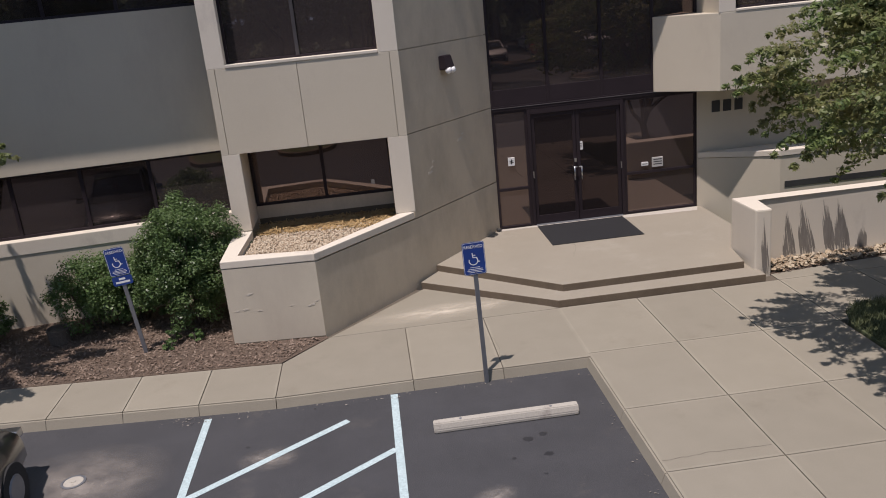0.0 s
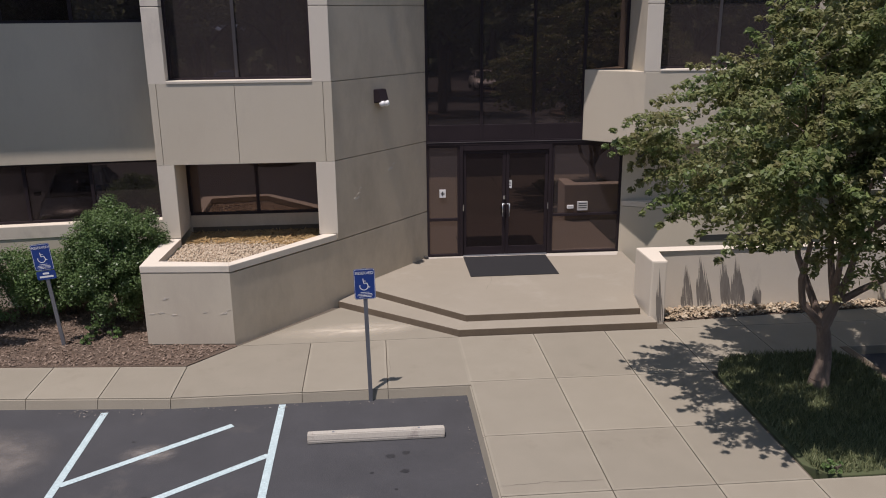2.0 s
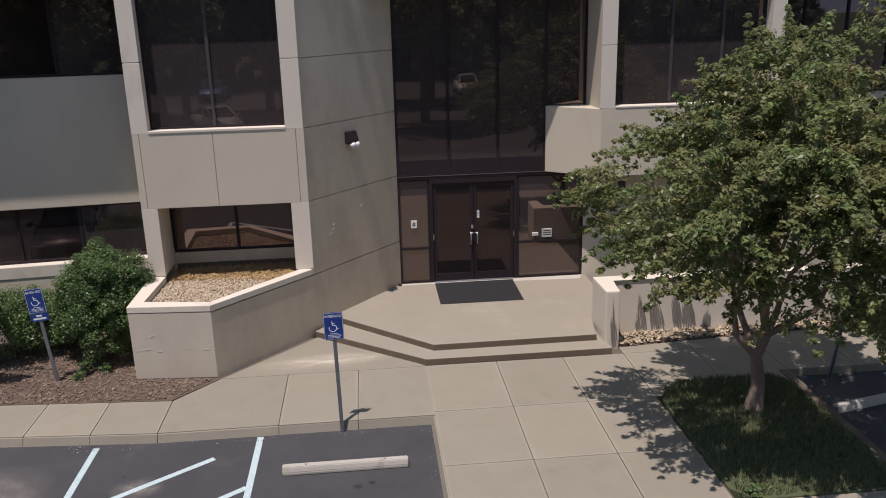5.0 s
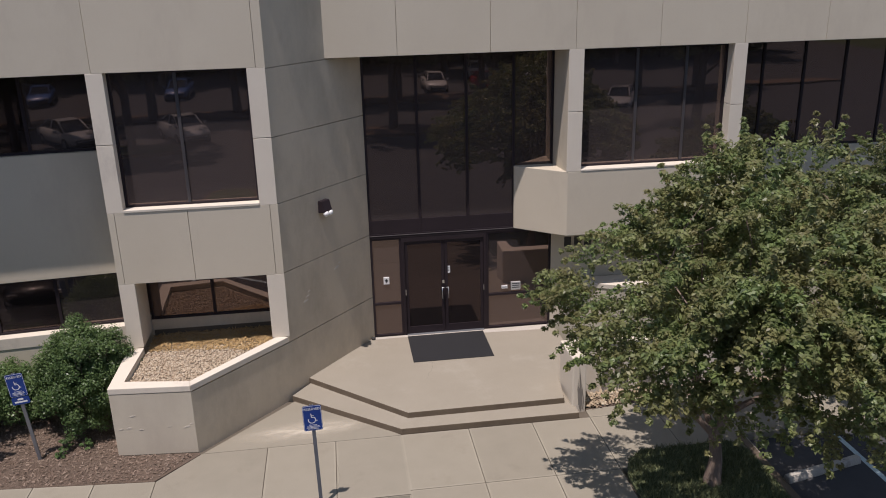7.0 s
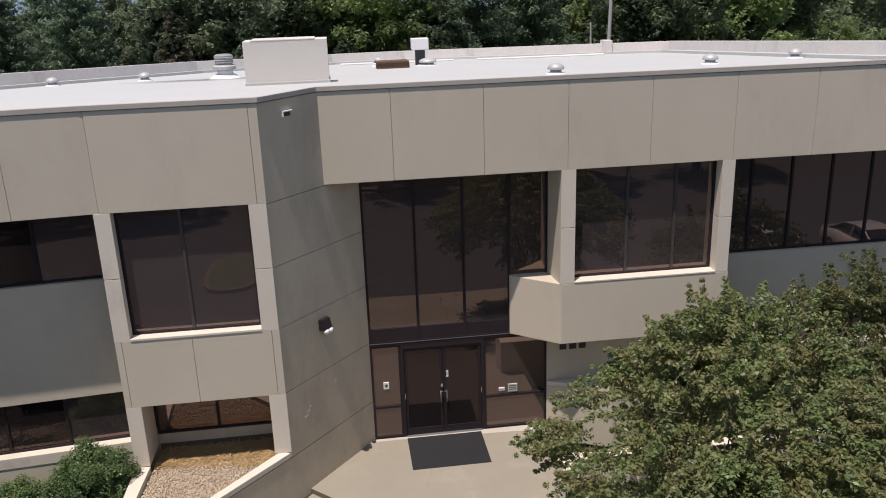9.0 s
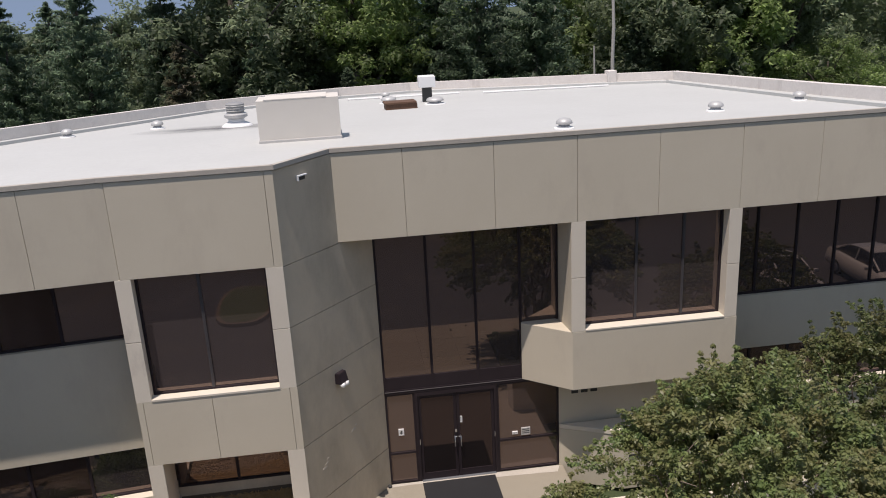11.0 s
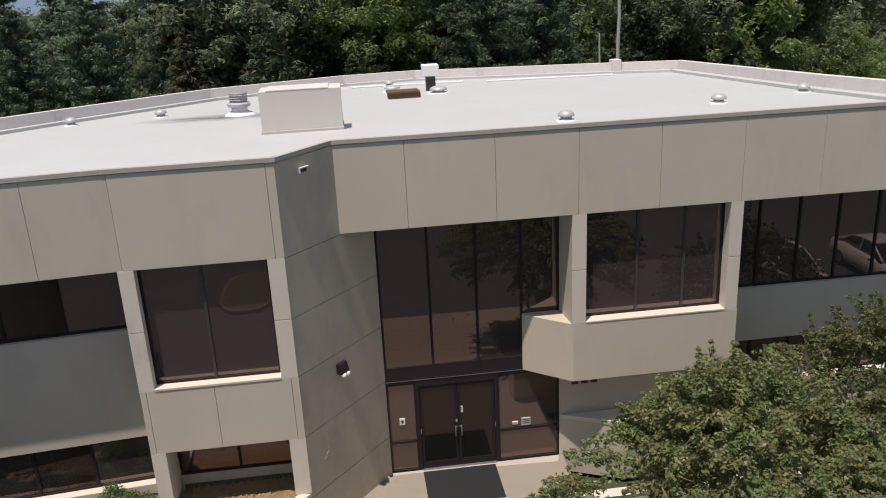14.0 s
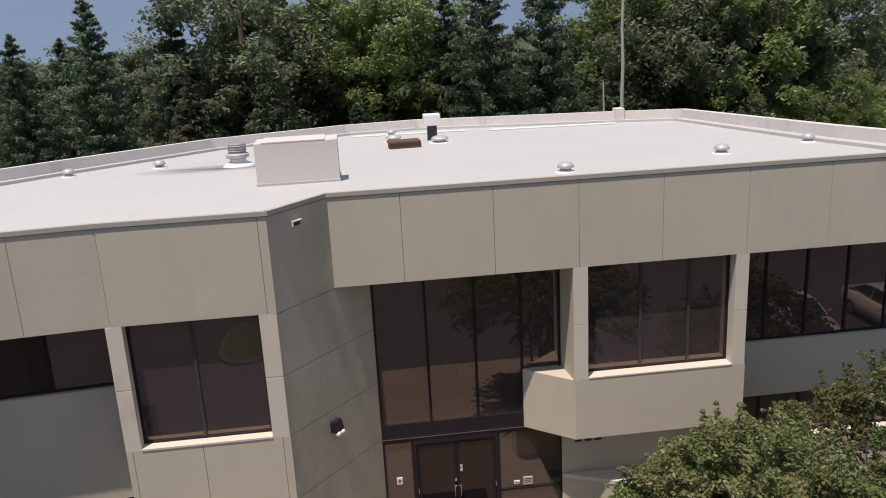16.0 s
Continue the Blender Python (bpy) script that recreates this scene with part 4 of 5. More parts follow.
# ---- leaves and trees ----
def leaf_cloud(name, centres, radii, per, size, mat, parent, seed=0, flat=0.7, droop=0.0, aspect=0.45, label="", three=False):
    """Many small pointed leaves scattered round the given centres, as one mesh."""
    rng = np.random.default_rng(seed)
    c = np.repeat(np.asarray(centres, float), per, axis=0)
    r = np.repeat(np.asarray(radii, float), per)
    n = len(c)
    d = rng.normal(size=(n, 3))
    d /= np.linalg.norm(d, axis=1)[:, None]
    rad = r * rng.random(n) ** 0.45
    p = c + d * rad[:, None] * np.array([1, 1, flat])
    nor = d * 0.7 + rng.normal(size=(n, 3)) * 0.55 + np.array([0, 0, 0.75])
    nor /= np.linalg.norm(nor, axis=1)[:, None]
    t = rng.normal(size=(n, 3)) + np.array([0, 0, -droop])
    t -= nor * (t * nor).sum(1)[:, None]
    t /= np.linalg.norm(t, axis=1)[:, None]
    b = np.cross(nor, t)
    s = size * (0.6 + 0.8 * rng.random(n))[:, None]
    v = np.empty((n, 4, 3))
    v[:, 0] = p - t * s * 0.5
    v[:, 1] = p + b * s * aspect * 0.5 + nor * s * 0.08
    v[:, 2] = p + t * s * 0.5
    v[:, 3] = p - b * s * aspect * 0.5 + nor * s * 0.08
    if three:      # narrow three-cornered leaves, for trees far off
        v = v[:, :3] + (v[:, 3:4] - v[:, 1:2]) * np.array([0.0, 0.0, 0.35])[None, :, None]
    k = v.shape[1]
    me = bpy.data.meshes.new(name)
    me.vertices.add(n * k)
    me.vertices.foreach_set("co", v.ravel())
    me.loops.add(n * k)
    me.loops.foreach_set("vertex_index", np.arange(n * k, dtype=np.int32))
    me.polygons.add(n)
    me.polygons.foreach_set("loop_start", np.arange(0, n * k, k, dtype=np.int32))
    me.update(calc_edges=True)
    me.materials.append(mat)
    ob = new(name, me)
    ob.parent = parent
    if label:
        ob["label"] = label
    return ob


MYRTLE = foliage("myrtle_leaf", (0.075, 0.112, 0.047), (0.22, 0.285, 0.10), (0.25, 0.205, 0.10), through=0.45, gloss=0.4, passed=1.2, patch=1.8, share=0.6)
SHRUB = foliage("shrub_leaf", (0.075, 0.135, 0.05), (0.16, 0.25, 0.088), (0.20, 0.285, 0.108), through=0.4, gloss=0.36)
WOOD_D = foliage("broadleaf_dark", (0.108, 0.138, 0.086), (0.148, 0.18, 0.108), (0.162, 0.192, 0.118), through=0.68, passed=2.1)
WOOD_L = foliage("broadleaf_light", (0.118, 0.16, 0.066), (0.165, 0.215, 0.09), (0.178, 0.222, 0.095), through=0.7, passed=2.1)
SPRUCE = foliage("conifer_needles", (0.064, 0.090, 0.060), (0.086, 0.118, 0.076), (0.094, 0.126, 0.08), through=0.7, passed=2.4)
BROWNED = foliage("browning_needles", (0.08, 0.098, 0.062), (0.118, 0.135, 0.085), (0.175, 0.125, 0.085), through=0.5, passed=1.6)
BARK = surface("smooth_tan_bark", (0.19, 0.14, 0.11), (0.275, 0.21, 0.165), (0.115, 0.083, 0.062), grain=30, blotch=3, rough=0.9, bump=0.5, depth=0.01, stretch=(1, 1, 0.3))
BARK_D = surface("dark_bark", (0.11, 0.09, 0.07), (0.17, 0.14, 0.11), (0.07, 0.055, 0.045), grain=20, rough=0.95, bump=0.7, depth=0.02)
DEADWOOD = surface("bleached_deadwood", (0.44, 0.42, 0.38), (0.54, 0.52, 0.48), (0.31, 0.295, 0.265), grain=14, rough=0.9)


def limb(bm, points, radii, n=8):
    """A bent tapering limb through the given points."""
    for (p, q), (a, b) in zip(zip(points, points[1:]), zip(radii, radii[1:])):
        tube(p, q, a, b, n, bm)
        if b > 0.02:
            bmesh.ops.create_icosphere(bm, subdivisions=1, radius=b * 1.0, matrix=Matrix.Translation(q))


def myrtle(label, at, reach, low, high, clumps, per, seed, size=0.085, off=(0.0, 0.0), deep=1.0, narrow=1.0):
    """A many-stemmed ornamental tree; at: the foot of its trunk."""
    rnd = random.Random(seed)
    t = thing("tree", label, "tree", "ornamental trees", at=at)
    bm = bmesh.new()
    fork = Vector((-0.05, 0.0, 0.95))
    limb(bm, [Vector((0, 0, -0.1)), Vector((0.0, 0, 0.12)), Vector((0.03, 0, 0.45)), Vector((-0.01, 0, 0.8)), fork], [0.18, 0.145, 0.11, 0.098, 0.094], 12)
    elbow = Vector((0.10, 0.02, 1.30))
    limb(bm, [fork, elbow], [0.095, 0.08])
    mid = (low + high) / 2
    stems = [      # (first point, then on up), each stem bending out of the fork
        [fork, Vector((-0.38, 0.05, 1.33)), Vector((-0.47, 0.0, 1.70)), Vector((-0.42, -0.05, 2.25))],
        [fork, Vector((-0.16, 0.30, 1.45)), Vector((-0.28, 0.50, 1.9)), Vector((-0.30, 0.62, 2.35))],
        [elbow, Vector((-0.02, -0.14, 1.65)), Vector((-0.10, -0.3, 1.95)), Vector((-0.16, -0.38, 2.3))],
        [elbow, Vector((0.06, 0.12, 1.7)), Vector((0.05, 0.2, 2.0)), Vector((0.04, 0.25, 2.4))],
        [elbow, Vector((0.24, 0.02, 1.68)), Vector((0.27, -0.02, 1.95)), Vector((0.33, -0.1, 2.35))],
        [elbow, Vector((0.46, -0.06, 1.55)), Vector((0.80, -0.12, 1.74)), Vector((0.98, -0.15, 2.3))]]
    for i, points in enumerate(stems):
        a = math.atan2(points[3].y, points[3].x)
        p2 = points[3]
        p3 = Vector((math.cos(a) * reach * 0.5 + off[0] * 0.5, math.sin(a) * reach * 0.5 * deep + off[1] * 0.5, mid + 0.3 * rnd.random()))
        limb(bm, points + [p3], [0.062, 0.052, 0.045, 0.036, 0.016])
        for j in range(5):
            b = a + rnd.uniform(-0.75, 0.75)
            h = rnd.uniform(0.25, 0.8)
            w = reach * (1.0 - abs(h - 0.34) ** 1.8 * 2.0) * rnd.uniform(0.5, 0.85)
            q = Vector((math.cos(b) * w + off[0], math.sin(b) * w * deep + off[1], low + 0.4 + (high - low - 0.4) * h))
            limb(bm, [p2 if j < 2 else p3, (p3 + q) / 2 + Vector((0, 0, 0.15)), q], [0.017, 0.011, 0.006], 5)
    part("trunk", bm, BARK, t, "smooth tan trunk forking into several stems")
    peaks = [(rnd.uniform(-0.2, 0.3) * reach, rnd.uniform(-0.3, 0.3) * reach, rnd.uniform(0.5, 1.0)) for k in range(6)]

    def roof(x, y):
        r = min(1.0, math.hypot(x - 0.08 * reach, y - 0.1 * reach) / reach)
        dome = low + (high - low) * (0.57 + 0.32 * max(0.0, 1 - r ** 1.6)) - 0.05 * max(0.0, -x) - 0.08 * max(0.0, y) - 0.32 * max(0.0, x - 0.6) 
        return dome + max([0.0] + [0.16 * (high - low) * k * (1 - math.hypot(x - px, y - py) / 0.9) for px, py, k in peaks])

    centres, radii = [], []
    made = 0
    while made < clumps:
        a, r = rnd.uniform(0, 2 * math.pi), rnd.random() ** 0.5
        wide = reach * (0.93 + 0.08 * math.sin(3 * a + seed) + 0.07 * math.sin(7 * a + 1))
        x, y = math.cos(a) * r * wide, math.sin(a) * r * wide
        under, over = low + 0.16 * (high - low) * r ** 1.2 + 0.45 * max(0.0, x) + 0.19 * max(0.0, -x), roof(x, y)
        h = rnd.random()
        h = 1 - 0.5 * (1 - h) ** 1.2 if rnd.random() < 0.6 else h
        p = Vector((x, y, under + (over - under) * h))
        if noise.noise(p * 0.85 + Vector((seed, 0, 0))) < -0.1 and rnd.random() < 0.9:
            continue
        if noise.noise(p * 2.3 + Vector((0, seed, 0))) < -0.02 and rnd.random() < 0.85:
            continue
        made += 1
        d = Vector((math.cos(a) * (0.35 + r), math.sin(a) * (0.35 + r), rnd.uniform(-0.15, 0.75))) + Vector((rnd.gauss(0, 0.35), rnd.gauss(0, 0.35), 0))
        d = d.normalized() * rnd.uniform(0.10, 0.17)
        for s in range(5):
            q = p + d * s - Vector((0, 0, 0.012 * s * s))
            q.x *= narrow if q.x > 0 else 1.0
            centres.append((q.x + off[0], q.y * deep + off[1], q.z))
            radii.append(0.15 - 0.024 * s)
    for k in range(22):      # long upright shoots that break the outline
        a, r = rnd.uniform(0, 2 * math.pi), rnd.uniform(0.1, 0.85)
        x, y = math.cos(a) * r * reach, math.sin(a) * r * reach
        for s in range(5):
            centres.append((x * (1 + 0.03 * s) + off[0], y * deep * (1 + 0.03 * s) + off[1], roof(x, y) - 0.05 + 0.12 * s))
            radii.append(0.13 - 0.022 * s)
    leaf_cloud("crown", centres, radii, per, size, MYRTLE, t, seed, 0.8, aspect=0.5)
    return t


tree = myrtle("leafy ornamental tree with a forked tan trunk on the grass", pose(8.58, 8.74, 0.0), 2.95, 1.8, 6.25, 1550, 25, 5, 0.076, (0.2, -0.78), 0.97, 0.88)
second = myrtle("smaller leafy tree beside the far parking bay", pose(13.6, 11.6, 0.0, 0, 0, 70), 2.4, 1.7, 5.2, 480, 20, 9)
third = myrtle("leafy tree over the mulch bed", pose(-7.5, 11.4, 0.0), 2.5, 1.9, 5.2, 500, 20, 12, 0.085, (0.1, -0.4), 0.7)


def shrub(label, x, y, r, h, seed, per=150, clumps=90, size=0.05, squash=1.0):
    rnd = random.Random(seed)
    s = thing("shrub", label, "shrub", "shrubs in the mulch bed", at=pose(x, y, 0.0))
    bm = bmesh.new()
    for i in range(9):
        a = rnd.uniform(0, 6.28)
        limb(bm, [Vector((0.06 * math.cos(a), 0.06 * math.sin(a), -0.05)), Vector((r * 0.35 * math.cos(a), r * 0.35 * math.sin(a), h * 0.4)), Vector((r * 0.6 * math.cos(a), r * 0.6 * math.sin(a), h * 0.75))], [0.02, 0.014, 0.007], 5)
    part("stem", bm, BARK_D, s)
    centres, radii = [], []
    for i in range(clumps):
        a, v = rnd.uniform(0, 6.28), rnd.uniform(-0.55, 1.0)
        k = (1 - v * v) ** 0.5 if v > 0 else 1 + 0.35 * v
        f = 0.72 + 0.26 * rnd.random() + 0.10 * math.sin(4 * a + seed)
        centres.append((math.cos(a) * r * k * f, math.sin(a) * r * k * f * squash, h * (0.42 + 0.56 * v * f)))
        radii.append(r * rnd.uniform(0.17, 0.27))
    for i in range(clumps // 3):
        centres.append((rnd.uniform(-.4, .4) * r, rnd.uniform(-.4, .4) * r, h * rnd.uniform(0.25, 0.8)))
        radii.append(r * 0.35)
    leaf_cloud("foliage", centres, radii, per, size, SHRUB, s, seed, 0.85, aspect=0.55)
    return s


shrub("large rounded green shrub beside the planter", -2.76, 12.70, 0.88, 2.3, 1, 260, 190, 0.046)
shrub("low green shrub behind the leaning sign", -3.85, 13.15, 0.5, 1.25, 2, 110, 70)
shrub("rounded green shrub under the strip window", -4.6, 13.0, 0.78, 1.42, 3, 110, 90)
shrub("low green shrub by the wing", -6.6, 12.8, 0.6, 1.0, 4, 90, 60)
shrub("tiny green sprig in the mulch", -3.0, 11.78, 0.14, 0.32, 6, 30, 14, 0.045)
shrub("tiny green sprig in the mulch", -2.64, 11.8, 0.11, 0.22, 7, 30, 12, 0.045)
shrub("tiny green sprig in the mulch", -3.05, 11.56, 0.10, 0.16, 8, 30, 10, 0.045)
for k, (x, y, r, h) in enumerate(((12.2, 11.65, 0.5, 0.8), (13.1, 11.7, 0.45, 0.7), (14.3, 11.65, 0.5, 0.8))):
    shrub("low shrub along the far walk", x, y, r, h, 30 + k, 80, 50)

# ---- woods ----
def broadleaf(name_seed, mat, height, spread, per=103, size=0.27, clumps=330, base=0.16):
    rnd = random.Random(name_seed)
    t = thing("tree", "tall leafy tree in the woods behind the roof", "tree", "woodland trees")
    bm = bmesh.new()
    limb(bm, [Vector((0, 0, -0.5)), Vector((0.2, 0.1, height * 0.4)), Vector((0.1, -0.1, height * 0.8))], [0.35, 0.24, 0.08], 8)
    for i in range(7):
        a = i * 0.9 + rnd.random()
        limb(bm, [Vector((0.15, 0, height * (0.25 + 0.07 * i))), Vector((math.cos(a) * spread * 0.4, math.sin(a) * spread * 0.4, height * (0.38 + 0.07 * i))), Vector((math.cos(a) * spread * 0.75, math.sin(a) * spread * 0.75, height * (0.45 + 0.07 * i)))], [0.12, 0.08, 0.03], 5)
    part("trunk", bm, BARK_D, t)
    centres, radii = [], []
    lobes = [(0, 0, height * 0.72, spread * 0.75)] + [(math.cos(a) * spread * 0.55, math.sin(a) * spread * 0.55, height * rnd.uniform(base, 0.80), spread * rnd.uniform(0.34, 0.58)) for a in [k * 0.62 + rnd.random() for k in range(17)]]
    for i in range(clumps):
        lx, ly, lz, lr = lobes[i % len(lobes)]
        d = Vector((rnd.gauss(0, 1), rnd.gauss(0, 1), rnd.gauss(0, 1))).normalized() * lr * rnd.uniform(0.75, 1.05)
        centres.append((lx + d.x, ly + d.y, lz + d.z * 1.15))
        radii.append(lr * rnd.uniform(0.20, 0.36))
    leaf_cloud("crown", centres, radii, per, size, mat, t, name_seed, 0.8, aspect=0.8, three=True)
    return t


def conifer(name_seed, mat, height, spread, tiers=70, per=11, size=0.30):
    rnd = random.Random(name_seed)
    t = thing("tree", "dark pointed conifer in the woods behind the roof", "tree", "woodland trees")
    part("trunk", tube((0, 0, -0.5), (0, 0, height), 0.28, 0.03, 8), BARK_D, t)
    centres, radii = [], []
    for i in range(tiers):
        f = i / (tiers - 1)
        z = height * (0.03 + 0.97 * f)
        r = (spread * (1 - f) ** 0.68 + 0.04) * rnd.uniform(0.85, 1.08)
        k = max(3, int(8 * (1 - f) + 3))
        for j in range(k):
            a = 2 * math.pi * (j + rnd.random() * 0.7) / k + i
            long, dz = rnd.uniform(0.70, 1.12), rnd.uniform(-0.4, 0.4) * min(1.0, 0.3 + 3 * (1 - f))
            for s in (0.18, 0.36, 0.54, 0.72, 0.88, 1.0):
                rr = r * s * long
                centres.append((math.cos(a) * rr, math.sin(a) * rr, z + dz - 0.12 * rr + 0.22 * rr * s))
                radii.append((0.11 * r + 0.22) * (1.15 - 0.5 * s) * min(1.0, 0.5 + 1.6 * (1 - f)))
    leaf_cloud("crown", centres, radii, per, size, mat, t, name_seed, 0.7, droop=0.7, aspect=0.4, three=True)
    return t


kinds = [broadleaf(41, WOOD_D, 16, 4.6), broadleaf(42, WOOD_L, 17, 4.8), broadleaf(43, WOOD_D, 13, 4.2), conifer(44, SPRUCE, 15, 4.0), conifer(45, SPRUCE, 14, 3.6), conifer(46, BROWNED, 12.5, 2.9)]

rnd = random.Random(77)
spots = []
# front row, by kind letter, left to right
for i, (k, x, y, s) in enumerate((
        ("d", -33, 44, 0.95), ("c", -29, 46, 0.98), ("e", -25.5, 43, 0.95), ("d", -21, 45, 0.82), ("d", -17.4, 44, 0.84), ("e", -14.0, 43, 0.88), ("e", -12.6, 46, 0.86),
        ("d", -10.5, 44, 0.96), ("e", -6.2, 44, 0.97), ("f", -5.2, 41, 0.88), ("a", -2.7, 45, 1.22), ("e", -1.2, 41, 0.75), ("c", 0.4, 48, 1.23), ("b", 4.0, 45, 1.02), ("b", 6.4, 48, 1.03), ("d", 3.2, 40, 0.62),
        ("e", 8.3, 43, 1.04), ("d", 10.2, 41, 1.05), ("e", 13.2, 41, 1.1), ("c", 9.0, 48, 0.84), ("c", 13.7, 48, 0.88), ("b", 20.4, 46, 1.12), ("a", 21.8, 42, 1.1), ("b", 25.2, 44, 1.2), ("a", 28.7, 43, 1.11),
        ("b", 28.1, 38, 0.57), ("c", 38.8, 41, 1.24), ("b", 30.6, 36, 0.56), ("b", 43, 41, 1.15), ("c", 38, 34, 0.7), ("a", 47, 38, 1.1),
        ("c", -18.4, 58, 1.02), ("c", -15.6, 58, 0.98), ("c", -12.7, 58, 1.00), ("c", -10.1, 58, 0.96), ("c", -6.7, 58, 0.94), ("d", 18.4, 40, 0.72), ("e", 22.8, 38, 0.6))):
    spots.append((k, x, y, s))
for i in range(16):
    spots.append((rnd.choice("abac"), -46 + i * 6.4 + rnd.uniform(-1, 1), 58 + rnd.uniform(-3, 4), 0.8 if i < 6 else 0.68 if i < 11 else 1.1))
used = set()
for k, x, y, s in spots:
    src = kinds["abcdef".index(k)]
    m = pose(x, y, -0.4, 0, 0, rnd.uniform(0, 360)) @ Matrix.Diagonal((s, s, s * rnd.uniform(0.94, 1.05), 1))
    if k not in used:
        used.add(k)
        src.matrix_basis = m
    else:
        loc, rot, _ = m.decompose()
        c = copy_thing(src, Matrix.LocRotScale(loc, rot, None))
        c.scale = m.to_scale()
# trees across the lot, seen mirrored in the glass
lot_tree = broadleaf(47, WOOD_D, 13, 4.4, per=60, size=0.34, clumps=220, base=0.5)
for i in range(15):
    c = copy_thing(lot_tree, pose(-42 + i * 6.0 + rnd.uniform(-1.5, 1.5), -46 + rnd.uniform(-4, 4), -0.4, 0, 0, rnd.uniform(0, 360)))
    s = rnd.uniform(0.95, 1.25)
    c.scale = (s, s, s)
    tagged(c, "leafy tree across the parking lot", "tree", "trees across the lot")
for x, y, s in ((5.9, -13.8, 0.82), (-8.2, -15.2, 0.8), (14.6, -13.4, 0.85), (23.5, -13.0, 0.82), (-18, -16, 0.85)) + tuple((-26 + 5.6 * i + 1.3 * math.sin(3.1 * i), -26 + 0.7 * math.cos(2.3 * i), 0.86 + 0.1 * math.sin(5 * i)) for i in range(11)):
    c = lot_tree if x == 5.9 else copy_thing(lot_tree, pose(0, 0, 0))
    c.matrix_basis = pose(x, y, -0.2, 0, 0, rnd.uniform(0, 360))
    c.scale = (s, s, s)
    tagged(c, "leafy tree on a parking lot island", "tree", "trees across the lot")
# leafy thicket that closes the far side of the lot
for i in range(27):
    c = copy_thing(kinds[2], pose(-46 + 3.5 * i + rnd.uniform(-0.8, 0.8), -52 + rnd.uniform(-2.5, 2.5), -1.2, 0, 0, rnd.uniform(0, 360)))
    s = rnd.uniform(0.8, 1.05)
    c.scale = (s, s, s)
    tagged(c, "low-branched leafy tree beyond the parking lot", "tree", "trees across the lot")
dead = thing("dead_tree", "tall bleached dead trunk rising behind the roof", "tree", at=pose(16.25, 37.5, -0.4) @ Matrix.Scale(1.15, 4))
bm = bmesh.new()
limb(bm, [Vector((0, 0, -0.3)), Vector((0.06, 0, 5)), Vector((0.02, 0.03, 7.4)), Vector((0.055, 0.02, 8.8)), Vector((0.015, 0.05, 10.2)), Vector((0.04, 0, 11.9)), Vector((0.005, 0.02, 13.5)), Vector((0.03, 0, 17))], [0.11, 0.09, 0.08, 0.072, 0.064, 0.055, 0.045, 0.022], 8)
part("trunk", bm, DEADWOOD, dead)
limb_b = bmesh.new()
limb(limb_b, [Vector((-0.6, 0.2, -0.3)), Vector((-0.7, 0.2, 6)), Vector((-0.75, 0.2, 8.1))], [0.07, 0.055, 0.03], 6)
part("trunk", limb_b, DEADWOOD, dead)
tower = thing("lattice_tower", "grey steel lattice power tower beyond the woods", "tower", at=pose(50.0, 66, -0.4, 0, 0, 20))
for x, y in ((-2.2, -2.2), (2.2, -2.2), (2.2, 2.2), (-2.2, 2.2)):
    part("leg", tube((x, y, 0), (x * 0.35, y * 0.35, 26), 0.16, 0.12, 6), GALV, tower)
for z in range(2, 26, 4):
    k0, k1 = 1 - 0.65 * z / 26, 1 - 0.65 * (z + 4) / 26
    for a, b in (((-2.2, -2.2), (2.2, -2.2)), ((2.2, -2.2), (2.2, 2.2)), ((2.2, 2.2), (-2.2, 2.2)), ((-2.2, 2.2), (-2.2, -2.2))):
        part("brace", tube((a[0] * k0, a[1] * k0, z), (b[0] * k1, b[1] * k1, z + 4), 0.07, 0.07, 5), GALV, tower)
for z, w in ((19, 6.5), (23, 5.0)):
    part("arm", tube((-w, 0, z), (w, 0, z), 0.12, 0.12, 5), GALV, tower)
    part("arm_stay", tube((-w, 0, z), (0, 0, z + 2), 0.07, 0.07, 5), GALV, tower)
    part("arm_stay", tube((w, 0, z), (0, 0, z + 2), 0.07, 0.07, 5), GALV, tower)

# ---- loose stuff on the ground ----
def scatter(name, verts, faces, places, turns, sizes, mat, label, category, parent=None):
    """Many copies of one little shape joined into one mesh."""
    v, n = np.asarray(verts, float), len(places)
    rot = np.array([Euler(t).to_matrix() for t in turns])
    pts = np.einsum("nij,nvj->nvi", rot, v[None] * np.asarray(sizes)[:, None, :]) + np.asarray(places)[:, None, :]
    fs = np.asarray(faces)
    k = fs.shape[1]
    idx = (fs[None] + (np.arange(n) * len(v))[:, None, None]).astype(np.int32)
    me = bpy.data.meshes.new(name)
    me.vertices.add(n * len(v))
    me.vertices.foreach_set("co", pts.ravel())
    me.loops.add(idx.size)
    me.loops.foreach_set("vertex_index", idx.ravel())
    me.polygons.add(idx.size // k)
    me.polygons.foreach_set("loop_start", np.arange(0, idx.size, k, dtype=np.int32))
    me.update(calc_edges=True)
    me.materials.append(mat)
    ob = new(name, me)
    if parent:
        ob.parent = parent
    return tagged(ob, label, category, kind="stuff")


def inside(poly, n, rng):
    """n random plan points inside an outline."""
    p = np.array(poly)
    lo, hi, out = p.min(0), p.max(0), []
    while len(out) < n:
        x, y = lo + (hi - lo) * rng.random(2)
        hit = False
        for (x0, y0), (x1, y1) in zip(poly, poly[1:] + poly[:1]):
            if (y0 > y) != (y1 > y) and x < (x1 - x0) * (y - y0) / (y1 - y0) + x0:
                hit = not hit
        if hit:
            out.append((x, y))
    return np.array(out)


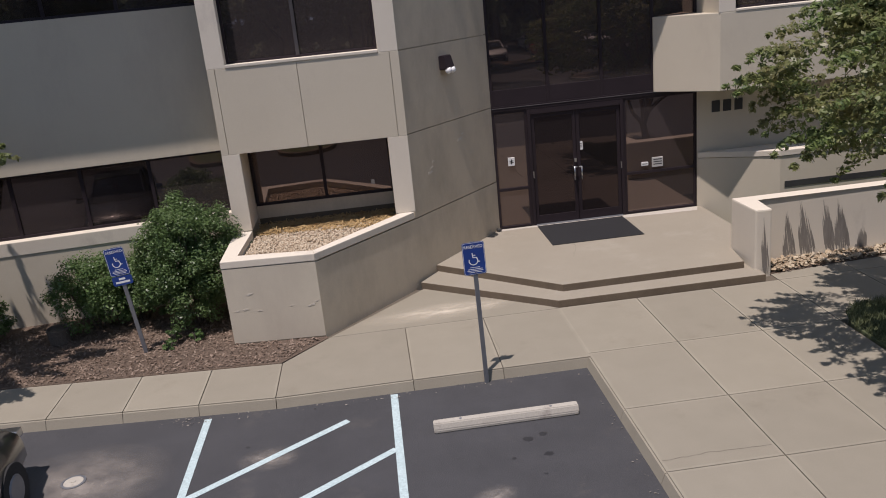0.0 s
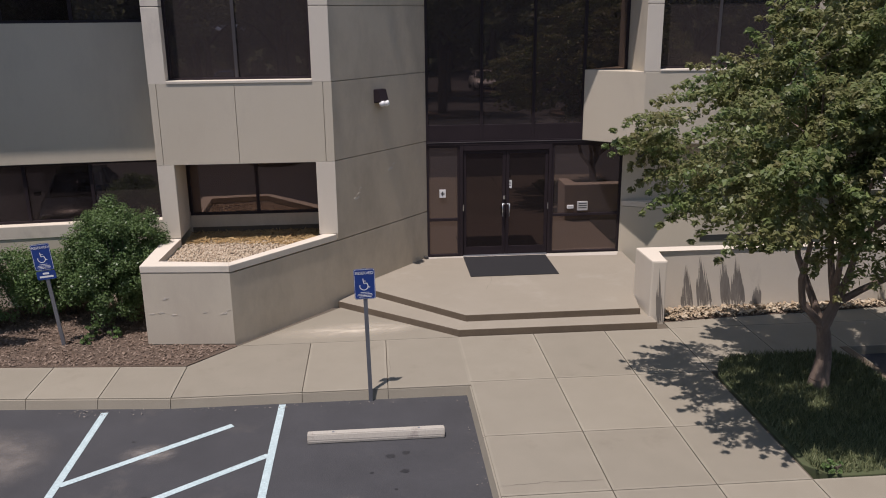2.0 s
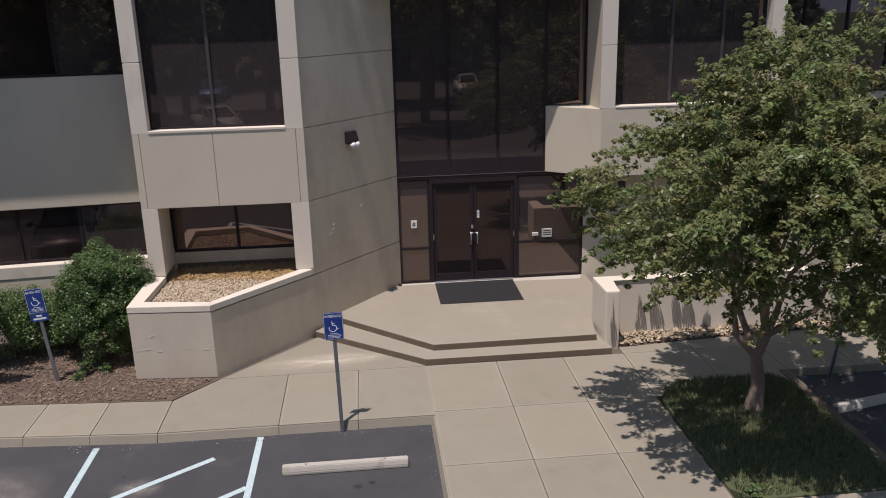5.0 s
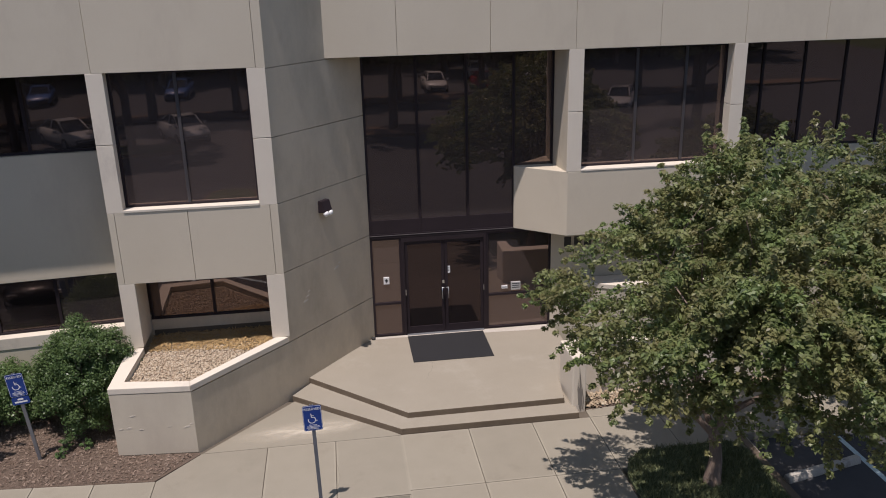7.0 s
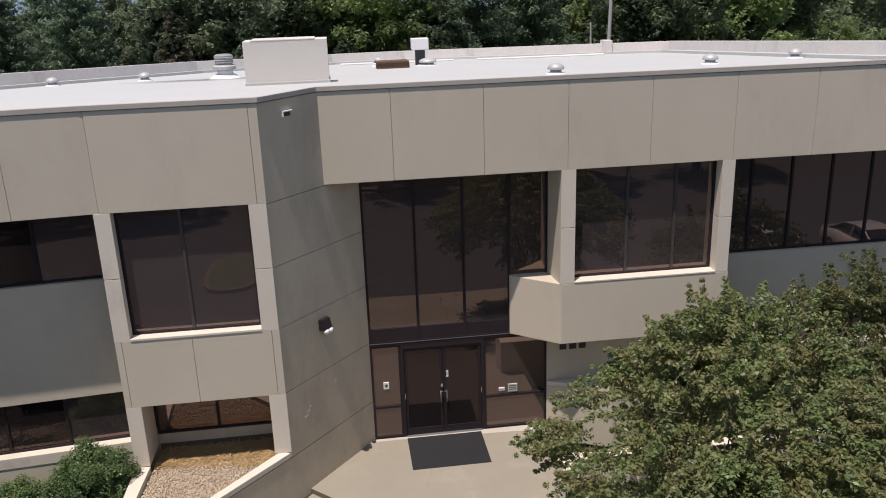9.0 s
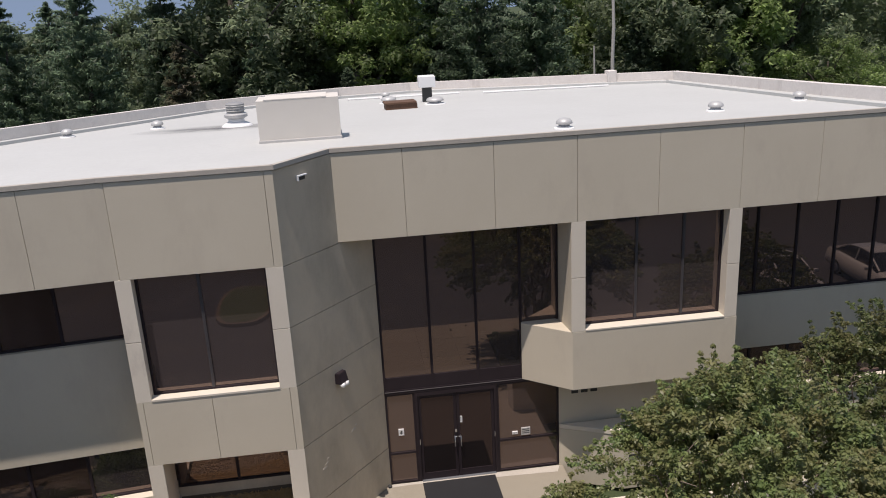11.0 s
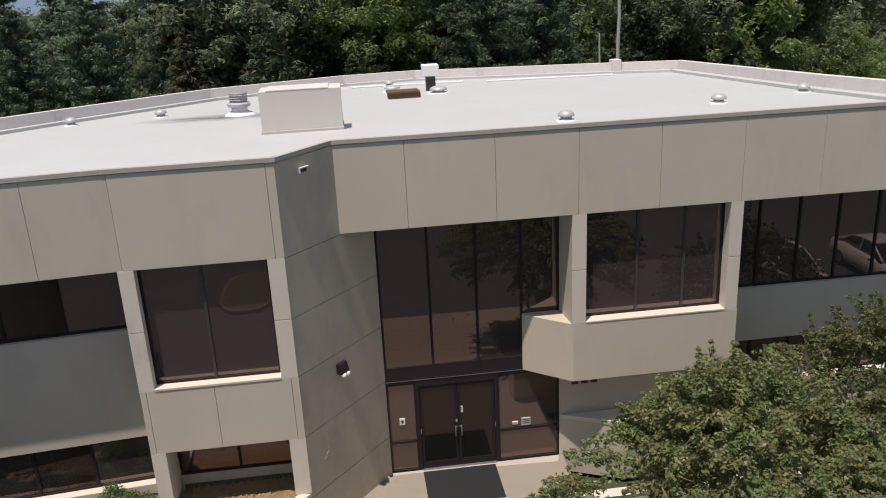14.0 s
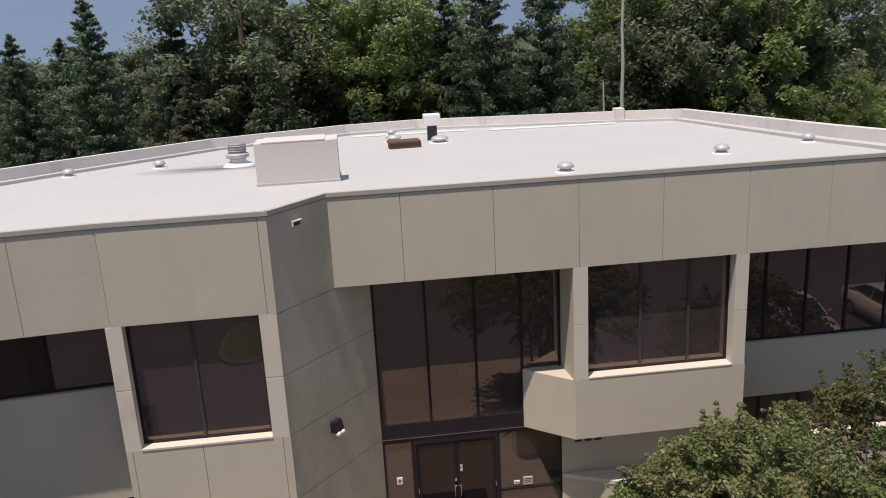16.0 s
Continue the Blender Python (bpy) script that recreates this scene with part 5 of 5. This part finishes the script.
def island_mat(name, a, b, c, rough=0.9, through=0.0):
    """Colour that differs from piece to piece of one joined mesh."""
    m, n, l, bsdf = material(name)
    geo, ramp = n.new("ShaderNodeNewGeometry"), n.new("ShaderNodeValToRGB")
    ramp.color_ramp.elements[0].color, ramp.color_ramp.elements[1].color = (*a, 1), (*c, 1)
    e = ramp.color_ramp.elements.new(0.5)
    e.color = (*b, 1)
    l.new(geo.outputs["Random Per Island"], ramp.inputs[0])
    l.new(ramp.outputs[0], bsdf.inputs["Base Color"])
    bsdf.inputs["Roughness"].default_value = rough
    return m


rng = np.random.default_rng(3)
OCTA_V = [(1, 0, 0), (0, 1, 0), (-1, 0, 0), (0, -1, 0), (0, 0, 1), (0, 0, -1), (0.62, 0.62, 0.45), (-0.62, 0.62, 0.45), (-0.62, -0.62, 0.45), (0.62, -0.62, 0.45)]
OCTA_F = [(0, 6, 4), (6, 1, 4), (1, 7, 4), (7, 2, 4), (2, 8, 4), (8, 3, 4), (3, 9, 4), (9, 0, 4), (6, 0, 1), (7, 1, 2), (8, 2, 3), (9, 3, 0), (1, 0, 5), (2, 1, 5), (3, 2, 5), (0, 3, 5)]
STONE = island_mat("river_stone", (0.36, 0.275, 0.19), (0.46, 0.37, 0.265), (0.54, 0.455, 0.345), 0.9)
FILL = [(-1.70, 11.66), (-0.55, 11.5), (0.98, 13.10), (0.98, 14.07), (-1.64, 14.07), (-1.64, 13.1)]
GRAVEL = surface("fine_gravel", (0.33, 0.265, 0.195), (0.42, 0.345, 0.26), (0.22, 0.17, 0.12), grain=90, blotch=3, rough=1.0, bump=0.8, depth=0.01)
part("fill", prism(FILL, 0.9, 1.27), GRAVEL, planter)
p2 = inside(FILL[:3] + [(0.98, 13.25), (-1.64, 13.25)], 4200, rng)
scatter("stones", OCTA_V, OCTA_F, np.c_[p2, 1.27 + 0.03 * rng.random(len(p2))], rng.random((len(p2), 3)) * 6.28, 0.010 + 0.022 * rng.random((len(p2), 1)) * np.array([1, 0.8, 0.6]), STONE, "tan and white river stones filling the planter", "stones", None)
STRAW = island_mat("pine_straw", (0.30, 0.19, 0.08), (0.40, 0.27, 0.12), (0.47, 0.33, 0.16), 0.95)
QUAD_V, QUAD_F = [(-1, -1, 0), (1, -1, 0), (1, 1, 0), (-1, 1, 0)], [(0, 1, 2, 3)]
p3 = inside([(-1.62, 13.20), (-0.4, 13.1), (0.4, 12.92), (0.97, 13.15), (0.97, 14.05), (-1.62, 14.05)], 3200, rng)
scatter("pine_straw", QUAD_V, QUAD_F, np.c_[p3, 1.28 + 0.05 * rng.random(len(p3))], np.c_[rng.normal(0, 0.25, (len(p3), 2)), rng.random(len(p3)) * 6.28], np.array([[0.06, 0.006, 1]]) * (0.6 + 0.8 * rng.random((len(p3), 1))), STRAW, "ochre pine straw drifted at the back of the planter", "pine straw")

CHIPS = island_mat("mulch_chips", (0.14, 0.096, 0.07), (0.195, 0.14, 0.105), (0.28, 0.215, 0.165), 1.0)
BED = [(-9.0, 11.14), (-3.27, 10.65), (-1.18, 10.48), (-0.52, 11.2), (-2.02, 11.42), (-2.0, 13.5), (-9.0, 12.9)]
p4 = inside(BED, 9000, rng)
scatter("bark_chips", QUAD_V, QUAD_F, np.c_[p4, 0.012 + 0.03 * rng.random(len(p4))], np.c_[rng.normal(0, 0.35, (len(p4), 2)), rng.random(len(p4)) * 6.28], np.array([[0.022, 0.009, 1]]) * (0.5 + 0.9 * rng.random((len(p4), 1))), CHIPS, "loose brown bark chips over the bed", "bark chips")
p5 = inside([(7.18, 11.5), (8.4, 11.64), (9.8, 11.72), (11.5, 11.86), (15, 11.94), (15, 12.12), (7.2, 12.12)], 1300, rng)
scatter("bark_chips", QUAD_V, QUAD_F, np.c_[p5, 0.012 + 0.03 * rng.random(len(p5))], np.c_[rng.normal(0, 0.35, (len(p5), 2)), rng.random(len(p5)) * 6.28], np.array([[0.022, 0.009, 1]]) * (0.5 + 0.9 * rng.random((len(p5), 1))), CHIPS, "loose brown bark chips along the low wall", "bark chips")
LITTER = island_mat("dry_leaf_litter", (0.27, 0.20, 0.13), (0.40, 0.32, 0.22), (0.52, 0.45, 0.34), 0.95)
p6 = inside([(7.18, 11.54), (8.6, 11.68), (10.0, 11.76), (12.0, 11.9), (12.0, 12.12), (7.2, 12.12)], 1700, rng)
scatter("leaf_litter", QUAD_V, QUAD_F, np.c_[p6, 0.03 + 0.05 * rng.random(len(p6))], np.c_[rng.normal(0, 0.4, (len(p6), 2)), rng.random(len(p6)) * 6.28], np.array([[0.035, 0.018, 1]]) * (0.5 + 0.9 * rng.random((len(p6), 1))), LITTER, "pale dry leaves drifted against the low wall", "leaf litter")
BLADE = island_mat("grass_blade", (0.08, 0.098, 0.042), (0.125, 0.148, 0.064), (0.205, 0.215, 0.105), 0.7)
p7 = inside([(7.3, 6.35), (9.6, 6.35), (9.68, 9.6), (9.4, 9.95), (7.75, 9.92), (7.4, 9.65), (7.22, 9.2)], 17000, rng)
scatter("grass", [(-0.5, 0, 0), (0.5, 0, 0), (0.1, 0.25, 1)], [(0, 1, 2)], np.c_[p7, 0.015 + 0 * p7[:, :1]], np.c_[rng.normal(0, 0.35, (len(p7), 2)), rng.random(len(p7)) * 6.28], np.c_[0.014 * np.ones(len(p7)), 0.1 * np.ones(len(p7)), 0.05 + 0.08 * rng.random(len(p7))], BLADE, "shaded green grass round the tree", "grass")

GRIT = island_mat("kerb_grit", (0.15, 0.135, 0.12), (0.22, 0.20, 0.175), (0.30, 0.27, 0.23), 1.0)
p8 = np.r_[inside([(-3, 9.08), (3.3, 9.08), (3.3, 9.30), (-3, 9.30)], 90, rng), inside([(3.12, 5.2), (3.34, 5.2), (3.34, 9.3), (3.12, 9.3)], 45, rng), inside([(-2.5, 9.1), (-2.0, 9.1), (-2.0, 9.32), (-2.5, 9.32)], 40, rng)]
scatter("gutter_litter", QUAD_V, QUAD_F, np.c_[p8, LOT + 0.008 + 0.01 * rng.random(len(p8))], np.c_[rng.normal(0, 0.3, (len(p8), 2)), rng.random(len(p8)) * 6.28], np.array([[0.012, 0.007, 1]]) * (0.4 + 0.9 * rng.random((len(p8), 1))), GRIT, "dry leaves and grit along the foot of the kerb", "leaf litter")
# soot-like streaks on the low wall
SOOT = surface("grey_mould_streak", (0.19, 0.17, 0.15), (0.29, 0.265, 0.23), (0.13, 0.115, 0.10), grain=40, blotch=9, rough=0.95, stretch=(1, 1, 0.15))


def wisps(owner, marks, seed, o=(0, 12.14, 0), along=(1, 0, 0), out=(0, -1, 0)):
    """Feathery stains climbing a wall; marks: place, height, width and lean of each."""
    rnd = random.Random(seed)
    o, a, u = Vector(o), Vector(along), Vector(out)
    for c, high, wide, lean in marks:
        bm = bmesh.new()
        n = max(5, int(wide / 0.014))
        for i in range(n):
            off = (i + rnd.random()) / n - 0.5
            top = high * (1.0 - 1.0 * abs(off) ** 1.3) * rnd.uniform(0.66, 1.0)
            foot = 0.01 + rnd.uniform(0, 0.22) * high * (0.3 + abs(off))
            w = rnd.uniform(0.008, 0.019)
            lift = 0.0012 + 0.00015 * i
            zs = [foot, foot + (top - foot) * 0.35, foot + (top - foot) * 0.7, top]
            ring = []
            for z, k in zip(zs, (0.5, 1.0, 0.7, 0.05)):
                x = c + off * wide * (1 - 0.35 * z / high) + lean * z / high + rnd.uniform(-0.006, 0.006)
                ring.append([bm.verts.new(o + a * (x + s * w * k) + Vector((0, 0, z)) + u * lift) for s in (-1, 1)])
            for p, q in zip(ring, ring[1:]):
                bm.faces.new((p[0], p[1], q[1], q[0]))
        part("stain", bm, SOOT, owner, "dark feathery mould stain")


wisps(low, ((7.77, 0.55, 0.10, -0.06), (7.88, 1.08, 0.18, -0.17), (8.19, 1.12, 0.28, -0.20), (8.62, 1.16, 0.22, -0.20), (8.85, 1.17, 0.26, -0.17), (9.08, 0.16, 0.06, 0.0), (9.20, 0.55, 0.20, -0.03)), 1)
wisps(low, ((7.075, 1.08, 0.13, -0.07),), 5, o=(0, 11.499, 0))
wisps(wing, ((-7.25, 0.8, 0.2, 0.1), (-6.95, 0.6, 0.15, 0.1)), 6, o=(0, wing_y(-7.1, REC) - 0.002, 0))
wisps(wing, ((-6.6, 0.7, 0.2, 0.1), (-6.35, 0.5, 0.14, 0.08)), 7, o=(0, wing_y(-6.55, REC) - 0.002, 0))
# oil drips where cars stand, hairline cracks and weeds in the walk
OIL = surface("oil_drip", (0.018, 0.018, 0.020), (0.028, 0.028, 0.030), rough=0.6, grain=30)
CRACK = surface("hairline_crack", (0.10, 0.085, 0.065), (0.15, 0.13, 0.10), rough=1.0)


def splotch(owner, name, x, y, r, z, mat, seed):
    rnd = random.Random(seed)
    bm = bmesh.new()
    bm.faces.new([bm.verts.new((x + r * k * math.cos(a), y + r * k * 0.8 * math.sin(a), z)) for a, k in [(6.283 * i / 18, rnd.uniform(0.7, 1.15)) for i in range(18)]])
    part(name, bm, mat, owner)


oil = tagged(new("oil_stains"), "small dark oil drips on the asphalt", "stain", kind="structure")
for k, (x, y, r) in enumerate(((2.1, 7.58, 0.07), (2.3, 7.66, 0.06), (2.27, 7.2, 0.06), (1.85, 7.2, 0.03), (2.15, 6.8, 0.025), (-0.9, 6.9, 0.04), (-1.4, 8.3, 0.03), (12.9, 7.6, 0.07), (13.1, 7.3, 0.05))):
    splotch(oil, "drip", x, y, r, LOT + 0.002, OIL, 60 + k)


def crack(owner, pts, z, w=0.006, seed=0):
    rnd = random.Random(seed)
    line = []
    for (ax, ay), (bx, by) in zip(pts, pts[1:]):
        n = max(2, int(math.hypot(bx - ax, by - ay) / 0.07))
        line += [(ax + (bx - ax) * i / n + rnd.uniform(-0.012, 0.012), ay + (by - ay) * i / n + rnd.uniform(-0.012, 0.012)) for i in range(n)]
    line.append(pts[-1])
    bm = bmesh.new()
    for (ax, ay), (bx, by) in zip(line, line[1:]):
        d = Vector((-(by - ay), bx - ax)).normalized() * w * rnd.uniform(0.25, 0.6)
        bm.faces.new([bm.verts.new((ax + d.x, ay + d.y, z)), bm.verts.new((ax - d.x, ay - d.y, z)), bm.verts.new((bx - d.x, by - d.y, z)), bm.verts.new((bx + d.x, by + d.y, z))])
    part("crack", bm, CRACK, owner, "thin crack")


crack(walkway, [(3.40, 6.5), (3.9, 6.54), (4.66, 6.52)], 0.0022, 0.006, 1)
crack(walkway, [(2.12, 9.7), (2.16, 10.0), (2.12, 10.4)], 0.0022, 0.004, 2)
crack(walkway, [(4.1, 13.0), (4.3, 13.6), (4.25, 14.2)], LANDING + 0.0022, 0.004, 3)
shrub("small weed in the joint of the walk", 6.0, 5.6, 0.045, 0.05, 51, 8, 6, 0.025)
shrub("small weed in the joint of the walk", 6.6, 5.32, 0.05, 0.06, 52, 8, 6, 0.025)
shrub("tuft of longer grass at the corner of the lawn", 7.5, 6.42, 0.13, 0.16, 53, 24, 12, 0.05)
# flat dark band on the right planter's face, under its rim
part("dark_band", box(9.0, 11.4, 14.59, 14.61, 0.64, 0.77), INK, planter_r, "dark band across the planter face")
pot = thing("wooden_tub", "weathered dark wooden tub in the mulch", "tub", at=pose(-5.1, 12.5, 0.0))
part("tub", lathe([(0.16, 0), (0.18, 0.02), (0.20, 0.28), (0.18, 0.29), (0.16, 0.24)], 18), BARK_D, pot)
part("soil", lathe([(0.165, 0.2), (0.1, 0.235)], 14), SOIL, pot)

# ---- parked cars ----
CARGLASS = tinted_glass("car_glass", (0.10, 0.11, 0.11), (0.8, 0.8, 0.8), 0.06)
TYRE = surface("tyre_rubber", (0.018, 0.018, 0.018), (0.026, 0.026, 0.026), rough=0.9)


def paint_of(name, c):
    m, n, l, bsdf = material(name)
    broad = noisy(n, l, 3.0, 3, 0.5, 0.3, 0.7)
    l.new(mixed(n, l, broad, c, tuple(v * 0.9 for v in c)), bsdf.inputs["Base Color"])
    bsdf.inputs["Roughness"].default_value, bsdf.inputs["Coat Weight"].default_value, bsdf.inputs["Coat Roughness"].default_value = 0.35, 1.0, 0.03
    return m


def skin(bm, rings):
    """Joins rings of equal length into a closed shell."""
    vs = [[bm.verts.new(p) for p in r] for r in rings]
    n = len(vs[0])
    for a, b in zip(vs, vs[1:]):
        for i in range(n):
            bm.faces.new((a[i], a[(i + 1) % n], b[(i + 1) % n], b[i]))
    bm.faces.new(vs[0][::-1])
    bm.faces.new(vs[-1])
    return bm


def car(label, m, colour):
    """A saloon 4.6 m long; its nose points along +y."""
    c = thing("car", label, "car", "parked cars", at=m)
    body_paint = paint_of("car_paint", colour)
    prof = [(-2.28, 0.42, 0.80, 0.72), (-2.2, 0.30, 0.95, 0.84), (-1.5, 0.24, 1.0, 0.90), (-0.6, 0.22, 0.98, 0.91), (0.6, 0.22, 0.96, 0.91), (1.4, 0.24, 0.90, 0.89), (2.0, 0.28, 0.78, 0.82), (2.25, 0.36, 0.66, 0.68), (2.32, 0.44, 0.56, 0.55)]
    rings = []
    for y, zb, zt, w in prof:
        rings.append([(-w * 0.9, y, zb), (-w, y, zb + 0.15), (-w, y, (zb + zt) / 2), (-w * 0.94, y, zt - 0.06), (-w * 0.8, y, zt), (w * 0.8, y, zt), (w * 0.94, y, zt - 0.06), (w, y, (zb + zt) / 2), (w, y, zb + 0.15), (w * 0.9, y, zb)])
    body = part("body", skin(bmesh.new(), rings), body_paint, c, smooth=True)
    cab = [(-1.75, 0.96, 0.985, 0.70), (-1.05, 0.96, 1.36, 0.62), (-0.3, 0.96, 1.45, 0.61), (0.35, 0.95, 1.40, 0.62), (1.15, 0.90, 0.93, 0.70)]
    rings = [[(-w - 0.1, y, zb), (-w, y, (zb + zt) / 2 + 0.06), (-w * 0.92, y, zt - 0.03), (-w * 0.8, y, zt), (w * 0.8, y, zt), (w * 0.92, y, zt - 0.03), (w, y, (zb + zt) / 2 + 0.06), (w + 0.1, y, zb)] for y, zb, zt, w in cab]
    part("cabin_glass", skin(bmesh.new(), rings), CARGLASS, c, smooth=True)
    rings = [[(-w, y, z), (-w, y, z + 0.03), (w, y, z + 0.03), (w, y, z)] for y, z, w in ((-1.02, 1.345, 0.56), (-0.3, 1.432, 0.57), (0.34, 1.385, 0.56))]
    part("roof", skin(bmesh.new(), rings), body_paint, c)
    for s in (-1, 1):
        for pts in (((0.67, 1.13, 0.95), (0.565, 0.34, 1.395)), ((0.575, -1.03, 1.36), (0.68, -1.7, 1.0)), ((0.70, -0.32, 0.97), (0.58, -0.30, 1.42))):
            (x0, y0, z0), (x1, y1, z1) = pts
            part("pillar", tube((s * x0 * 1.03, y0, z0), (s * x1 * 1.03, y1, z1), 0.035, 0.035, 6), body_paint, c)
        part("mirror", box(min(s * 0.90, s * 1.08), max(s * 0.90, s * 1.08), 0.72, 0.84, 0.92, 1.05, 0.03), body_paint, c)
        part("headlight", box(min(s * 0.42, s * 0.72), max(s * 0.42, s * 0.72), 2.1, 2.27, 0.58, 0.69, 0.03), CHROME, c, "clear headlight")
        part("tail_light", box(min(s * 0.5, s * 0.76), max(s * 0.5, s * 0.76), -2.285, -2.2, 0.66, 0.80, 0.02), paint_of("red_lens", (0.25, 0.01, 0.01)), c, "red tail light")
        for y in (-1.38, 1.38):
            w = part("wheel", tube((s * 0.68, y, 0.32), (s * 0.91, y, 0.32), 0.32, 0.32, 24), TYRE, c, "black tyre")
            part("rim", tube((s * 0.90, y, 0.32), (s * 0.925, y, 0.32), 0.20, 0.17, 16), GALV, w, "silver rim")
    part("bumper", box(-0.6, 0.6, 2.24, 2.36, 0.30, 0.46, 0.03), TYRE, c)
    return c


car("black parked car at the edge of the lot", pose(-4.80, 6.1, LOT), (0.012, 0.012, 0.014))
car("silver parked car across the lot", pose(-6.0, -18.3, LOT, 0, 0, -28), (0.45, 0.46, 0.47))
car("white parked car in the far row", pose(10.4, -30.5, LOT), (0.75, 0.75, 0.74))
car("white parked car in the far row", pose(19.4, -34, LOT), (0.75, 0.75, 0.74))
car("red parked car in the far row", pose(14.3, -29.5, LOT), (0.35, 0.02, 0.015))
car("off-white parked car beyond the trees", pose(19.5, 5.0, LOT, 0, 0, 0), (0.52, 0.51, 0.48))
car("off-white parked car beyond the trees", pose(23.4, 5.3, LOT, 0, 0, 0), (0.52, 0.51, 0.48))
car("silver parked car across the lot", pose(21.2, -19.5, LOT, 0, 0, 25), (0.45, 0.46, 0.47))
car("blue parked car in the far row", pose(-9.2, -36.5, LOT), (0.05, 0.12, 0.35))
car("silver parked car in the far row", pose(15, -38, LOT, 0, 0, 180), (0.45, 0.46, 0.47))
def lot_island(x, y, rx, ry, fill):
    isle = tagged(new("kerb_island"), "kerbed planting island in the lot", "kerb", kind="structure")
    ring = [(x + rx * math.copysign(abs(math.cos(a)) ** 0.7, math.cos(a)), y + ry * math.copysign(abs(math.sin(a)) ** 0.7, math.sin(a))) for a in [2 * math.pi * (i + 0.5) / 32 for i in range(32)]]
    part("kerb_stone", prism(ring, -0.3, 0.0, 0.02), RISER, isle)
    part("fill", prism([(x + (p - x) * (1 - 0.15 / rx), y + (q - y) * (1 - 0.15 / ry)) for p, q in ring], -0.2, 0.006), fill, isle)


lot_island(-1.9, -3.2, 1.15, 2.2, LAWN)
lot_island(4.0, -26.0, 38.0, 1.6, MULCH)
lot_island(6.0, -13.6, 2.6, 1.5, MULCH)
lot_island(-8.2, -15.2, 2.6, 1.4, LAWN)
lot_island(14.6, -13.4, 2.6, 1.4, MULCH)
# pale papers left on the ledges behind the glass
for label, x0, x1, y, z in (("pale box lying on the ledge inside the window", 0.02, 0.9, Y_LEFT + 0.36, SILL + 0.05), ("pale papers lying on the ledge inside the window", -0.75, -0.5, Y_LEFT + 0.36, SILL + 0.05)):
    b = thing("ledge_box", label, "box", at=pose((x0 + x1) / 2, y + 0.08, z))
    part("tray", box((x0 - x1) / 2, (x1 - x0) / 2, -0.06, 0.06, 0.0, 0.10, 0.006), WHITE, b)
    part("lid", box((x0 - x1) / 2 - 0.01, (x1 - x0) / 2 + 0.01, -0.07, 0.07, 0.10, 0.125, 0.006), WHITE, b)
# the ledge carries the same painted indoor gloom
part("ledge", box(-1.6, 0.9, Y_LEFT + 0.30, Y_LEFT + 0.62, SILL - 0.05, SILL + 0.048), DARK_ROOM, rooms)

def soot_film(name, tone):
    m, n, l, bsdf = material(name)
    co, grad = n.new("ShaderNodeTexCoord"), n.new("ShaderNodeTexGradient")
    grad.gradient_type = "SPHERICAL"
    clear, mix, amount = n.new("ShaderNodeBsdfTransparent"), n.new("ShaderNodeMixShader"), n.new("ShaderNodeMath")
    l.new(co.outputs["Object"], grad.inputs["Vector"])
    amount.operation = "MULTIPLY"
    l.new(grad.outputs["Fac"], amount.inputs[0])
    l.new(noisy(n, l, 2.5, 5, 0.6, 0.25, 0.7), amount.inputs[1])
    l.new(amount.outputs[0], mix.inputs[0])
    bsdf.inputs["Base Color"].default_value = (*tone, 1)
    bsdf.inputs["Roughness"].default_value = 0.9
    l.new(clear.outputs[0], mix.inputs[1])
    l.new(bsdf.outputs[0], mix.inputs[2])
    l.new(mix.outputs[0], n["Material Output"].inputs["Surface"])
    return m


bm = bmesh.new()
bmesh.ops.create_circle(bm, cap_ends=True, segments=40, radius=1.0)
film = part("stain", bm, soot_film("soot_film", (0.14, 0.14, 0.145)), roof, "grey soot drifted from the vent")
film.matrix_basis = pose(-0.85, 20.95, deck_z(20.95) + 0.006, -3.18, 0, 0) @ Matrix.Diagonal((2.4, 1.0, 1, 1))
bm = bmesh.new()
bmesh.ops.create_circle(bm, cap_ends=True, segments=40, radius=1.0)
dust = tagged(part("dust_patch", bm, soot_film("pale_dust", (0.30, 0.27, 0.24))), "pale dust round the cover in the asphalt", "stain", kind="structure")
dust.matrix_basis = pose(-3.4, 7.98, LOT + 0.0025) @ Matrix.Diagonal((1.15, 0.95, 1, 1))
for k, (x, y, r) in enumerate(((-1.1, 7.95, 0.42), (1.5, 6.5, 0.3))):
    patch = shared("dust_patch", dust.data, dust, Matrix.Identity(4))
    patch.matrix_basis = dust.matrix_basis.inverted() @ pose(x, y, LOT + 0.0025, 0, 0, 40 * k) @ Matrix.Diagonal((r, r * 0.7, 1, 1))
lime = part("stain", (lambda b: (bmesh.ops.create_circle(b, cap_ends=True, segments=40, radius=1.0), b)[1])(bmesh.new()), soot_film("pale_lime", (0.68, 0.61, 0.49)), walkway, "pale lime bloom on the walk")
lime.matrix_basis = pose(1.5, 11.75, 0.003, 0, 0, 5) @ Matrix.Diagonal((1.5, 0.4, 1, 1))
